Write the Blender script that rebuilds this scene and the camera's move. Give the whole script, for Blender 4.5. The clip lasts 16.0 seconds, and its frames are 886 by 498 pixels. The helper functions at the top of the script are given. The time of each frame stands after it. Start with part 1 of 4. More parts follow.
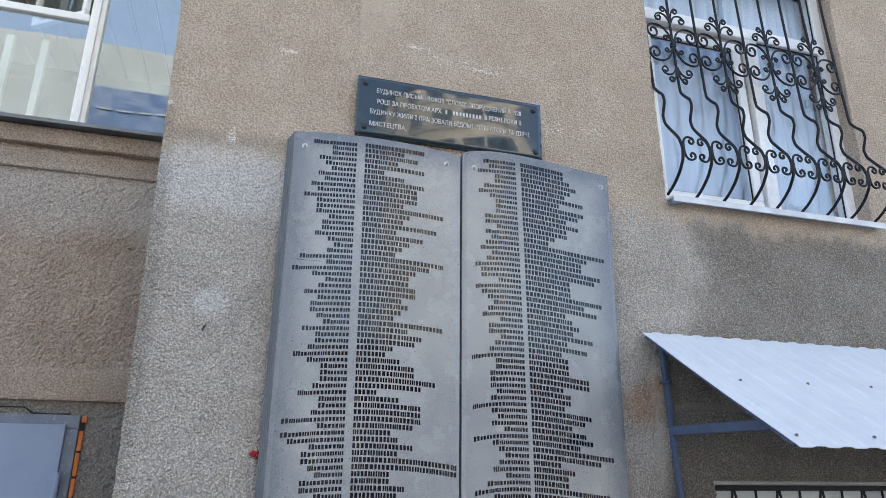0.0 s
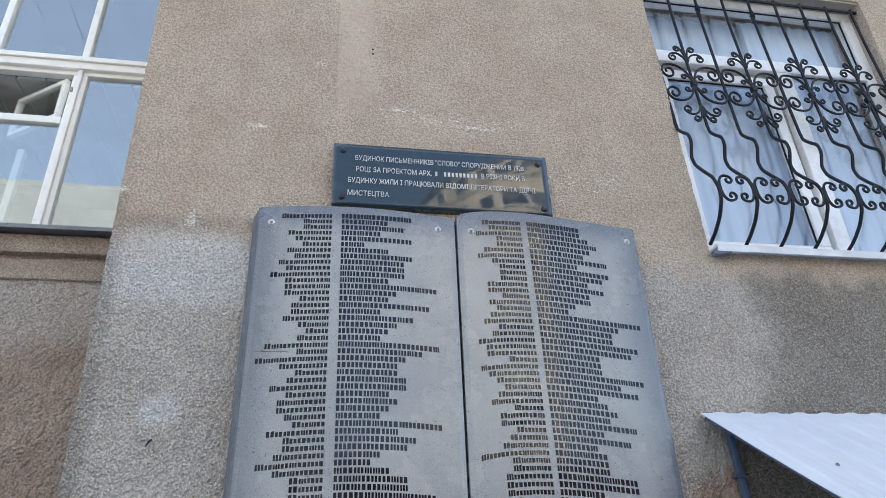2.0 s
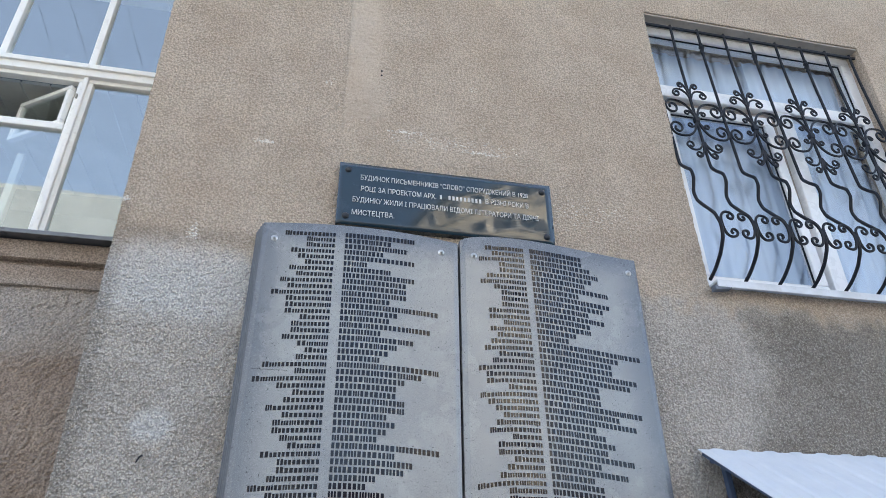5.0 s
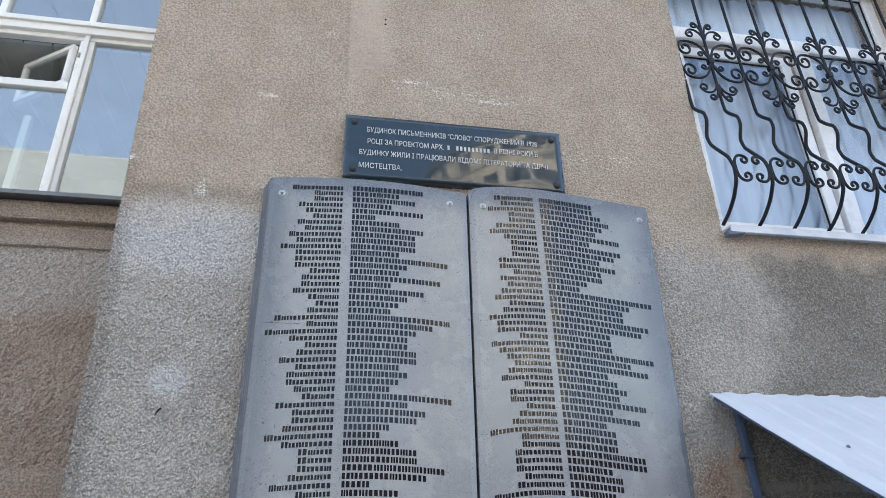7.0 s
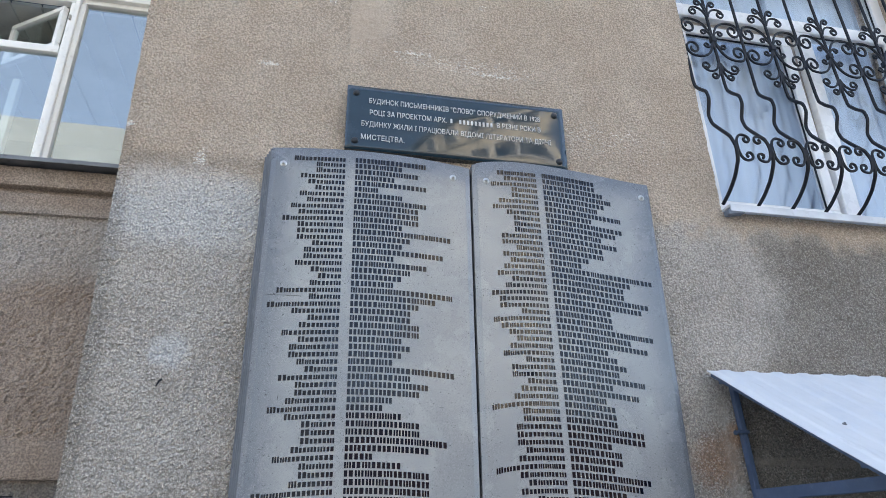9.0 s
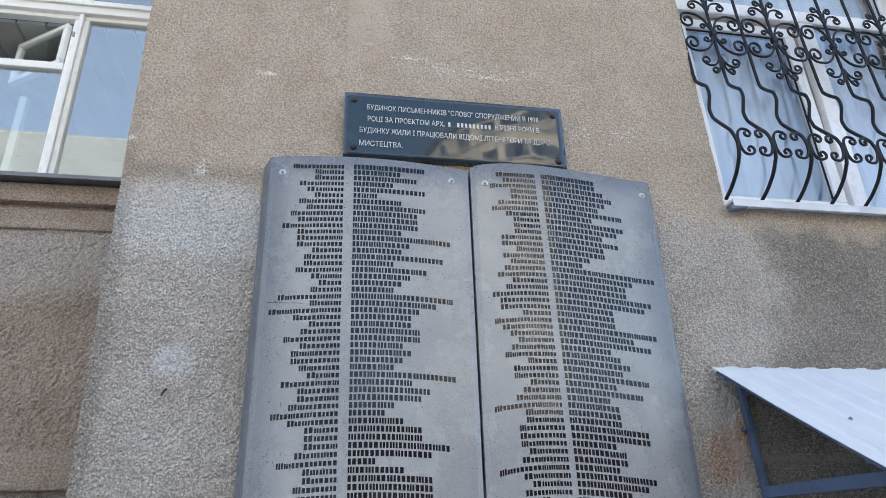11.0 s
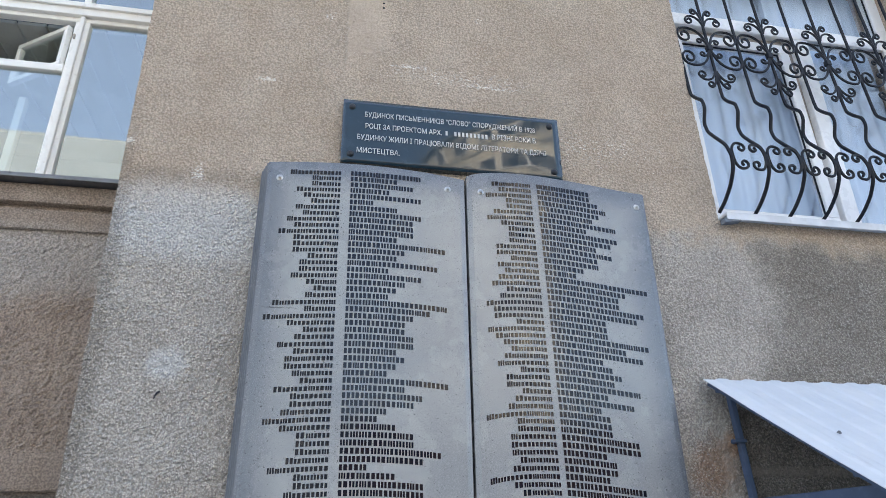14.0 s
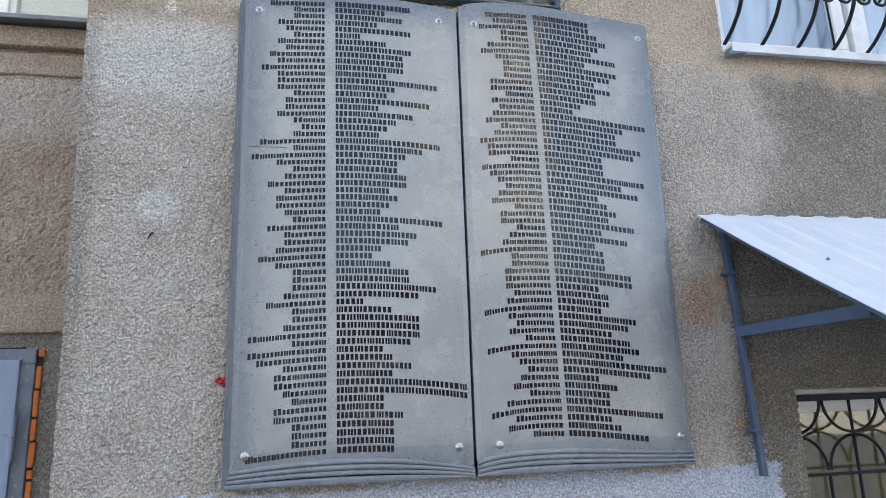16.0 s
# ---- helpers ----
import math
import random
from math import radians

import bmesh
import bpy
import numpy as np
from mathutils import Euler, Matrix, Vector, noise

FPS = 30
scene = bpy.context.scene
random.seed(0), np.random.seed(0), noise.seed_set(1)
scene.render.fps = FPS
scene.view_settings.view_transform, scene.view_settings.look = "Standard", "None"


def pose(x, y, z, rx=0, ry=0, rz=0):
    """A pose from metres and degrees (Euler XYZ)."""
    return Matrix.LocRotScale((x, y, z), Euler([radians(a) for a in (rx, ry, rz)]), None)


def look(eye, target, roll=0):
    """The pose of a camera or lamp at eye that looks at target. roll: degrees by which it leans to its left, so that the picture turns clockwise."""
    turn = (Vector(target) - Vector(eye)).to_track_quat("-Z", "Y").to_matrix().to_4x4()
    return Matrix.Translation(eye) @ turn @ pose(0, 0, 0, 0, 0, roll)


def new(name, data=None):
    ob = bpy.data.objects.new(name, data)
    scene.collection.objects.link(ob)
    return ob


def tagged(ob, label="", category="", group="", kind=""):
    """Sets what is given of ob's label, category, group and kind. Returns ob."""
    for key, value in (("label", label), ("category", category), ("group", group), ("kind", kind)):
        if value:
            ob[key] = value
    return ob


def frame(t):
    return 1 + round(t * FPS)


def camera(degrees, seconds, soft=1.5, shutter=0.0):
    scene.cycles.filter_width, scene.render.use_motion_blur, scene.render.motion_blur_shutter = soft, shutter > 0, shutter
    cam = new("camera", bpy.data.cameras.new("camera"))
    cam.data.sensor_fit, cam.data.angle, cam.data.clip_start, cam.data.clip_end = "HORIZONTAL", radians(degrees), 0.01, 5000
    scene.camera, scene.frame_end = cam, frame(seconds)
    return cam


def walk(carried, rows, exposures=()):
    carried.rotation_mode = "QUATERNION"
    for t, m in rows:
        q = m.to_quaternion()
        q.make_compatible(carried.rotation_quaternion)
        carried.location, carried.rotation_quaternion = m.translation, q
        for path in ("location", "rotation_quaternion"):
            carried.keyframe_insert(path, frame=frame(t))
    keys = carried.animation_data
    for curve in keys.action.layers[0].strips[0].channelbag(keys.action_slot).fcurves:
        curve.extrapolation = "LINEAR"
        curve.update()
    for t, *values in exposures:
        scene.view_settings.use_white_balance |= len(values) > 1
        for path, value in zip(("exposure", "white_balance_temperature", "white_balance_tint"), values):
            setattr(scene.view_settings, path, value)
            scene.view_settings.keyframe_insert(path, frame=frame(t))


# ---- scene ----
cam = camera(67.4, 16.0, 0.85)
PATH = [
    (0, (0.079, -2.809, 1.554), (0.607, -0.98, 2.165), 0.7),
    (0.5, (0.227, -2.818, 1.548), (0.695, -0.981, 2.186), -1.9),
    (1, (0.212, -2.571, 1.511), (0.653, -0.763, 2.242), -1.3),
    (1.5, (0.311, -2.454, 1.557), (0.762, -0.679, 2.361), -1.4),
    (2, (0.461, -2.385, 1.577), (0.79, -0.641, 2.5), -2.3),
    (2.5, (0.43, -2.347, 1.562), (0.746, -0.629, 2.537), -0.8),
    (3, (0.307, -2.313, 1.584), (0.667, -0.599, 2.549), 1.2),
    (3.5, (0.295, -2.319, 1.58), (0.718, -0.624, 2.553), -0.1),
    (4, (0.349, -2.356, 1.573), (0.761, -0.662, 2.555), -0.4),
    (4.2, (0.392, -2.362, 1.584), (0.784, -0.664, 2.566), -0.1),
    (6.5, (0.411, -2.366, 1.585), (0.743, -0.658, 2.57), -1.1),
    (7, (0.426, -2.352, 1.576), (0.755, -0.579, 2.44), -1.1),
    (7.5, (0.447, -2.34, 1.567), (0.757, -0.542, 2.387), -2.0),
    (8, (0.409, -2.322, 1.568), (0.711, -0.516, 2.373), -1.7),
    (8.5, (0.323, -2.313, 1.585), (0.678, -0.509, 2.374), 0.0),
    (9, (0.356, -2.322, 1.577), (0.739, -0.529, 2.375), -0.8),
    (9.2, (0.396, -2.326, 1.562), (0.768, -0.534, 2.369), -1.8),
    (11.5, (0.416, -2.346, 1.584), (0.744, -0.543, 2.385), -1.8),
    (12, (0.416, -2.342, 1.558), (0.741, -0.55, 2.385), -2.1),
    (12.5, (0.397, -2.343, 1.558), (0.74, -0.557, 2.391), -2.1),
    (13, (0.413, -2.357, 1.564), (0.754, -0.571, 2.398), -1.7),
    (13.5, (0.427, -2.356, 1.553), (0.761, -0.571, 2.392), -1.7),
    (14, (0.416, -2.358, 1.576), (0.762, -0.568, 2.399), -0.9),
    (14.5, (0.405, -2.356, 1.581), (0.779, -0.548, 2.351), -1.1),
    (15, (0.424, -2.335, 1.569), (0.812, -0.452, 2.12), -1.9),
    (15.5, (0.421, -2.307, 1.53), (0.812, -0.395, 1.968), -1.8),
    (16, (0.438, -2.295, 1.499), (0.809, -0.379, 1.936), -1.9),
]
walk(cam, [(t, look(eye, target, roll)) for t, eye, target, roll in PATH], [(0, 2.38, 6800, 11), (14.5, 2.42, 6800, 11), (15.5, 2.48, 6850, 11), (16.0, 2.55, 6850, 11)])

# world, sun, exposure
SUN_UP, SUN_ROUND = 42.0, -26.0
sky_world = bpy.data.worlds.new("sky")
scene.world = sky_world
sky_world.use_nodes = True
sky = sky_world.node_tree.nodes.new("ShaderNodeTexSky")
sky.sky_type = "NISHITA"
sky.sun_disc = False
sky.sun_elevation, sky.sun_rotation = radians(SUN_UP), radians(SUN_ROUND)
sky.air_density, sky.dust_density, sky.ozone_density = 1.0, 1.5, 1.0
veil = sky_world.node_tree.nodes.new("ShaderNodeMix")
veil.data_type = "RGBA"
veil.inputs[0].default_value = 0.22
veil.inputs[7].default_value = (2.7, 3.2, 4.1, 1)  # thin high cloud
sky_world.node_tree.links.new(sky.outputs[0], veil.inputs[6])
sky_world.node_tree.links.new(veil.outputs[2], sky_world.node_tree.nodes["Background"].inputs[0])
sky_world.node_tree.nodes["Background"].inputs[1].default_value = 0.105
sun_data = bpy.data.lights.new("sun", "SUN")
sun_data.energy, sun_data.angle, sun_data.color = 5.0, radians(0.6), (1.0, 0.95, 0.87)
sun = new("sun", sun_data)
sun_way = Vector((math.sin(radians(SUN_ROUND)) * math.cos(radians(SUN_UP)), math.cos(radians(SUN_ROUND)) * math.cos(radians(SUN_UP)), math.sin(radians(SUN_UP))))
sun.matrix_world = look(sun_way * 60, (0, 0, 0))


# ---- material tools ----
class Mat:
    """A node material in the making: its methods add a node and return its output."""

    def __init__(self, name):
        self.m = bpy.data.materials.new(name)
        self.m.use_nodes = True
        self.t = self.m.node_tree
        self.b = self.t.nodes["Principled BSDF"]
        self.pos = self.add("ShaderNodeTexCoord").outputs["Object"]

    def add(self, kind):
        return self.t.nodes.new(kind)

    def put(self, socket, value):
        if isinstance(value, bpy.types.NodeSocket):
            self.t.links.new(value, socket)
        elif isinstance(value, (tuple, list)):
            socket.default_value = (*value, 1.0) if len(value) == 3 and len(socket.default_value) == 4 else value
        else:
            socket.default_value = value

    def noise(self, scale, detail=4, rough=0.6, vector=None, distort=0.0):
        n = self.add("ShaderNodeTexNoise")
        self.put(n.inputs["Vector"], vector or self.pos)
        n.inputs["Scale"].default_value, n.inputs["Detail"].default_value = scale, detail
        n.inputs["Roughness"].default_value, n.inputs["Distortion"].default_value = rough, distort
        return n.outputs[0]

    def cells(self, scale, random=1.0, feature="F1"):
        n = self.add("ShaderNodeTexVoronoi")
        n.feature = feature
        self.put(n.inputs["Vector"], self.pos)
        n.inputs["Scale"].default_value, n.inputs["Randomness"].default_value = scale, random
        return n.outputs[0], n.outputs.get("Color")

    def stretch(self, sx, sy, sz, move=(0, 0, 0)):
        n = self.add("ShaderNodeMapping")
        self.put(n.inputs["Vector"], self.pos)
        n.inputs["Scale"].default_value, n.inputs["Location"].default_value = (sx, sy, sz), move
        return n.outputs[0]

    def axis(self, which):
        n = self.add("ShaderNodeSeparateXYZ")
        self.put(n.inputs[0], self.pos)
        return n.outputs[which]

    def math(self, op, a, b=0.0, c=0.0, clamp=False):
        n = self.add("ShaderNodeMath")
        n.operation, n.use_clamp = op, clamp
        for s, v in zip(n.inputs, (a, b, c)):
            self.put(s, v)
        return n.outputs[0]

    def stains(self, name):
        """The three stain masks that a wall carries under this name."""
        n = self.add("ShaderNodeAttribute")
        n.attribute_name = name
        split = self.add("ShaderNodeSeparateColor")
        self.put(split.inputs[0], n.outputs["Color"])
        return split.outputs

    def step(self, value, lo, hi, a=0.0, b=1.0):
        n = self.add("ShaderNodeMapRange")
        n.interpolation_type = "SMOOTHSTEP"
        if lo > hi:
            lo, hi, a, b = hi, lo, b, a
        for k, v in zip(("Value", "From Min", "From Max", "To Min", "To Max"), (value, lo, hi, a, b)):
            self.put(n.inputs[k], v)
        return n.outputs[0]

    def mix(self, fac, a, b, blend="MIX"):
        n = self.add("ShaderNodeMix")
        n.data_type, n.blend_type = "RGBA", blend
        self.put(n.inputs[0], fac)
        self.put(n.inputs[6], a)
        self.put(n.inputs[7], b)
        return n.outputs[2]

    def bump(self, height, strength=0.5, distance=0.01, under=None):
        n = self.add("ShaderNodeBump")
        n.inputs["Strength"].default_value, n.inputs["Distance"].default_value = strength, distance
        self.put(n.inputs["Height"], height)
        if under:
            self.put(n.inputs["Normal"], under)
        return n.outputs[0]

    def done(self, color=None, rough=None, normal=None, metal=None, gloss=None):
        for key, v in (("Base Color", color), ("Roughness", rough), ("Normal", normal), ("Metallic", metal), ("Specular IOR Level", gloss)):
            if v is not None:
                self.put(self.b.inputs[key], v)
        return self.m


def stucco_main():
    m = Mat("roughcast render")
    a, b = m.stains("stain_a"), m.stains("stain_b")
    ragged = m.noise(24, 7, 0.72)
    shake = m.math("MULTIPLY", m.math("SUBTRACT", ragged, 0.5), 0.9)
    big = m.noise(3.0, 6, 0.65)
    upper = m.mix(m.step(big, 0.35, 0.68), (0.535, 0.428, 0.328), (0.625, 0.517, 0.408))
    pale = m.mix(m.step(big, 0.35, 0.68), (0.455, 0.408, 0.356), (0.57, 0.52, 0.46))
    col = m.mix(m.step(m.math("ADD", a[0], m.math("MULTIPLY", shake, 0.5)), 0.2, 0.8), upper, pale)
    col = m.mix(m.math("MULTIPLY", m.step(m.math("ADD", a[2], m.math("MULTIPLY", shake, 0.6)), 0.15, 0.95), 0.6), col, (0.74, 0.735, 0.72))
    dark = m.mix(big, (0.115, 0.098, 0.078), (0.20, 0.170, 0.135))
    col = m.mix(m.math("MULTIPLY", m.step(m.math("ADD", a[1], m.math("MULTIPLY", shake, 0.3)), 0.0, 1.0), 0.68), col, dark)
    col = m.mix(m.math("MULTIPLY", m.step(m.math("ADD", b[0], shake), 0.15, 1.0), 0.7), col, (0.42, 0.21, 0.10))
    col = m.mix(m.math("MULTIPLY", b[1], 0.12), col, (0.52, 0.465, 0.40))
    chips = m.math("MULTIPLY", m.math("SUBTRACT", m.noise(95, 5, 0.75, m.stretch(0.7, 1.0, 1.3)), 0.5), 3.6)
    flake = m.mix(m.step(m.axis(2), 1.3, 1.5), (0.66, 0.72, 0.88), (0.95, 0.92, 0.86))
    col = m.mix(m.math("MULTIPLY", m.step(m.math("ADD", m.math("ADD", b[2], chips), m.math("MULTIPLY", shake, 0.8)), 0.82, 1.05), 0.85), col, flake)
    # plaster grain: crumbs and shallow pits, coarser on the lower wall
    coarse = m.noise(122, 2, 0.5)
    grit = m.noise(260, 4, 0.65)
    fine = m.noise(620, 2, 0.5)
    pebble = m.math("SUBTRACT", 0.75, m.cells(112)[0], clamp=True)
    lumps = m.math("ADD", m.math("MULTIPLY", pebble, 0.55), m.math("MULTIPLY", coarse, 0.60))
    both = m.math("ADD", m.math("MULTIPLY", lumps, 0.78), m.math("MULTIPLY", grit, 0.22))
    # hollows darkened and tops lightened in colour, to stand for relief shading
    tone = m.math("ADD", m.math("MULTIPLY", lumps, 0.6), m.math("MULTIPLY", grit, 0.4))
    rough_shade, calm_shade = m.step(tone, 0.34, 0.60, 0.71, 1.20), m.step(tone, 0.32, 0.60, 0.75, 1.18)
    relief = m.mix(m.math("ADD", m.math("MULTIPLY", a[0], 0.8), 0.12, clamp=True), calm_shade, rough_shade)
    relief = m.mix(m.math("MULTIPLY", b[1], 0.75), relief, (0.91, 0.91, 0.91))
    col = m.mix(1.0, col, relief, "MULTIPLY")
    col = m.mix(1.0, col, m.step(m.noise(480, 2, 0.5), 0.3, 0.7, 0.88, 1.12), "MULTIPLY")
    crumbs = m.math("MULTIPLY", m.step(m.math("ADD", m.math("MULTIPLY", coarse, 0.35), m.math("MULTIPLY", grit, 0.65)), 0.53, 0.60), m.math("ADD", m.math("MULTIPLY", a[0], 0.42), 0.26))
    crumbs = m.math("MULTIPLY", crumbs, m.math("SUBTRACT", 1.0, m.math("MULTIPLY", a[1], 0.45), clamp=True), clamp=True)
    crumbs = m.math("MULTIPLY", crumbs, m.math("SUBTRACT", 1.0, m.math("MULTIPLY", b[1], 0.8), clamp=True))
    col = m.mix(crumbs, col, (0.84, 0.79, 0.72))
    # rare light flecks knocked out of the upper coat
    fleck = m.math("MULTIPLY", m.step(m.noise(60, 3, 0.6), 0.685, 0.72), m.math("SUBTRACT", 1.0, a[0], clamp=True))
    col = m.mix(m.math("MULTIPLY", fleck, 0.6), col, (0.80, 0.76, 0.70))
    height = m.math("ADD", m.math("MULTIPLY", both, m.math("SUBTRACT", 1.0, m.math("MULTIPLY", b[1], 0.8), clamp=True)), m.math("MULTIPLY", fine, 0.10))
    return m.done(col, 0.93, m.bump(height, 1.0, 0.017), gloss=0.2)


def stucco_side():
    m = Mat("trowelled brown render")
    z = m.axis(2)
    big = m.noise(4.0, 6, 0.65)
    wob = m.math("MULTIPLY", m.math("SUBTRACT", m.noise(3.0, 5), 0.5), 0.30)
    zw = m.math("ADD", z, wob)
    col = m.mix(m.step(big, 0.3, 0.7), (0.378, 0.298, 0.24), (0.47, 0.382, 0.312))
    wash = m.math("MULTIPLY", m.step(zw, 2.46, 2.66), m.step(z, 2.90, 2.80))
    col = m.mix(m.math("MULTIPLY", wash, 0.6), col, (0.56, 0.53, 0.49))
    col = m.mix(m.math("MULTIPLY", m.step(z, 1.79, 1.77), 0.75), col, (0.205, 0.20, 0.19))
    lumps = m.math("ADD", m.math("MULTIPLY", m.noise(125, 3, 0.55), 0.75), m.math("MULTIPLY", m.math("SUBTRACT", 0.75, m.cells(118)[0], clamp=True), 0.28))
    fine = m.noise(150, 3, 0.6)
    both = m.math("ADD", m.math("MULTIPLY", lumps, 0.65), m.math("MULTIPLY", fine, 0.35))
    col = m.mix(m.math("MULTIPLY", m.step(m.noise(11, 7, 0.72), 0.56, 0.74), 0.25), col, (0.55, 0.5, 0.44))
    # hollows of the bump height are also shaded in the colour
    col = m.mix(1.0, col, m.step(both, 0.36, 0.58, 0.6, 1.10), "MULTIPLY")
    return m.done(col, 0.92, m.bump(both, 1.0, 0.014), gloss=0.2)


def granite():
    m = Mat("grey polished granite")
    big = m.noise(2.6, 5, 0.6)
    col = m.mix(m.step(big, 0.3, 0.72), (0.30, 0.31, 0.316), (0.41, 0.416, 0.405))
    # pages darker blue-grey towards their outer edges, head and foot, ragged by noise
    rim = m.math("MINIMUM", m.math("MINIMUM", m.math("SUBTRACT", m.axis(0), 0.178 - 0.95), m.math("SUBTRACT", 1.735 - 0.95, m.axis(0))), m.math("MINIMUM", m.math("SUBTRACT", 2.955 - 1.245, m.axis(2)), m.math("SUBTRACT", m.axis(2), 0.015)))
    rim = m.math("ADD", rim, m.math("MULTIPLY", m.math("SUBTRACT", m.noise(9, 5, 0.7), 0.5), 0.07))
    col = m.mix(m.step(rim, 0.0, 0.15, 0.82, 0.0), col, (0.135, 0.155, 0.19))
    speck = m.noise(330, 2, 0.5)
    col = m.mix(m.step(speck, 0.52, 0.66, 0.0, 0.34), col, (0.55, 0.56, 0.56))
    col = m.mix(m.step(m.noise(520, 2, 0.5), 0.50, 0.66, 0.0, 0.40), col, (0.10, 0.105, 0.115))
    col = m.mix(m.step(m.noise(170, 2, 0.5), 0.655, 0.72, 0.0, 0.85), col, (0.04, 0.04, 0.045))
    col = m.mix(m.math("MULTIPLY", m.step(m.noise(7, 6, 0.7, m.stretch(1, 1, 0.25)), 0.55, 0.75), 0.22), col, (0.42, 0.42, 0.41))
    rough = m.step(m.noise(5, 5, 0.6), 0.3, 0.7, 0.20, 0.30)
    return m.done(col, rough, m.bump(m.noise(140, 3, 0.6), 0.10, 0.003), gloss=0.45)


def plain(name, color, rough=0.5, metal=0.0, wear=None, scale=18.0, bumpy=0.1, amount=0.5, gloss=0.5, deep=0.78):
    """Paint or metal with a mottled tone, patches of wear and a fine relief."""
    m = Mat(name)
    dark = tuple(c * deep for c in color)
    col = m.mix(m.step(m.noise(scale * 0.3, 5, 0.6), 0.3, 0.7), dark, color)
    if wear:
        col = m.mix(m.math("MULTIPLY", m.step(m.noise(scale, 8, 0.72), 0.57, 0.64), amount), col, wear)
    r = m.step(m.noise(scale * 1.7, 4, 0.6), 0.3, 0.7, max(rough - 0.08, 0.03), min(rough + 0.1, 1.0))
    return m.done(col, r, m.bump(m.noise(scale * 5, 4, 0.6), bumpy, 0.003), metal, gloss)


def glass(name, share=0.25, tint=(0.9, 0.95, 0.95)):
    """A clear pane: see-through, with a mirror coat."""
    m = Mat(name)
    clear, mirror, both = m.add("ShaderNodeBsdfTransparent"), m.add("ShaderNodeBsdfGlossy"), m.add("ShaderNodeMixShader")
    clear.inputs[0].default_value = (*tint, 1)
    mirror.inputs["Roughness"].default_value = 0.01
    mirror.inputs["Color"].default_value = (0.92, 0.91, 0.87, 1)
    m.put(mirror.inputs["Normal"], m.bump(m.noise(1.6, 2, 0.5), 0.06, 0.02))
    both.inputs[0].default_value = share
    m.t.links.new(clear.outputs[0], both.inputs[1])
    m.t.links.new(mirror.outputs[0], both.inputs[2])
    m.t.links.new(both.outputs[0], m.t.nodes["Material Output"].inputs[0])
    return m.m


def curtain_cloth():
    m = Mat("white net curtain")
    weave = m.noise(420, 2, 0.5)
    # sky reflected in the pane is put into the cloth as blue
    col = m.mix(m.noise(6, 4, 0.6), (0.59, 0.70, 0.84), (0.73, 0.81, 0.90))
    return m.done(col, 0.9, m.bump(weave, 0.15, 0.002), gloss=0.1)


def corrugated_white():
    m = Mat("white coated steel sheet")
    col = m.mix(m.step(m.noise(2.5, 6, 0.7), 0.35, 0.75), (0.73, 0.76, 0.79), (0.64, 0.68, 0.73))
    col = m.mix(m.math("MULTIPLY", m.step(m.noise(14, 8, 0.72, m.stretch(1.0, 0.3, 0.3)), 0.60, 0.72), 0.35), col, (0.5, 0.52, 0.55))
    return m.done(col, m.step(m.noise(9, 5), 0.3, 0.7, 0.3, 0.5), m.bump(m.noise(9, 3, 0.5), 0.04, 0.01), gloss=0.5)


STUCCO, SIDE, GRANITE = stucco_main(), stucco_side(), granite()
# rough granite, darkened to stand for the shadow lines between the leaves
GRANITE_EDGE = plain("darkened rough granite edge", (0.165, 0.18, 0.205), 0.5, 0.0, (0.25, 0.26, 0.275), 40, 0.3, 0.5)
PLAQUE = plain("blue-black enamelled plaque", (0.010, 0.032, 0.048), 0.10, 0.0, (0.03, 0.055, 0.075), 12, 0.01, 0.4, 0.25)
PLAQUE.node_tree.nodes["Principled BSDF"].inputs["Coat Weight"].default_value = 0.75
PLAQUE.node_tree.nodes["Principled BSDF"].inputs["Coat IOR"].default_value = 1.5
PLAQUE.node_tree.nodes["Principled BSDF"].inputs["Coat Roughness"].default_value = 0.04
INK = plain("polished blue-black letter enamel", (0.004, 0.007, 0.017), 0.07, 0.0, (0.014, 0.014, 0.018), 16, 0.02, 0.4, 0.32)
WHITE_INK = plain("white letter paint", (0.66, 0.67, 0.66), 0.5, 0.0, (0.4, 0.41, 0.42), 60, 0.05, 0.3)
BOLT = plain("zinc bolt", (0.62, 0.62, 0.61), 0.38, 1.0, (0.5, 0.48, 0.45), 60, 0.1, 0.4)
DARK_BOLT = plain("black painted bolt", (0.02, 0.024, 0.03), 0.45, 0.0, (0.07, 0.06, 0.05), 60, 0.1, 0.3)
IRON = plain("black wrought iron", (0.006, 0.008, 0.014), 0.5, 0.0, (0.03, 0.022, 0.02), 50, 0.25, 0.3, 0.35)
BLUE_STEEL = plain("blue-grey painted steel", (0.085, 0.125, 0.21), 0.5, 0.0, (0.16, 0.19, 0.26), 25, 0.2, 0.35)
WOOD_WHITE = plain("old white window paint", (0.94, 0.925, 0.88), 0.5, 0.0, (0.55, 0.48, 0.40), 26, 0.3, 0.22, deep=0.95)
PVC = plain("white plastic", (0.93, 0.93, 0.93), 0.3, 0.0, (0.78, 0.79, 0.8), 9, 0.02, 0.3, deep=0.95)
SILL_WHITE = plain("white sill sheet", (0.78, 0.8, 0.84), 0.35, 0.0, (0.5, 0.5, 0.5), 20, 0.08, 0.3)
ZINC = plain("dull grey drip sheet", (0.20, 0.21, 0.225), 0.5, 0.4, (0.07, 0.065, 0.06), 15, 0.3, 0.5)
SHEET = corrugated_white()
DOOR_PAINT = plain("light blue-grey door paint", (0.225, 0.285, 0.40), 0.42, 0.0, (0.19, 0.24, 0.34), 6, 0.06, 0.35)
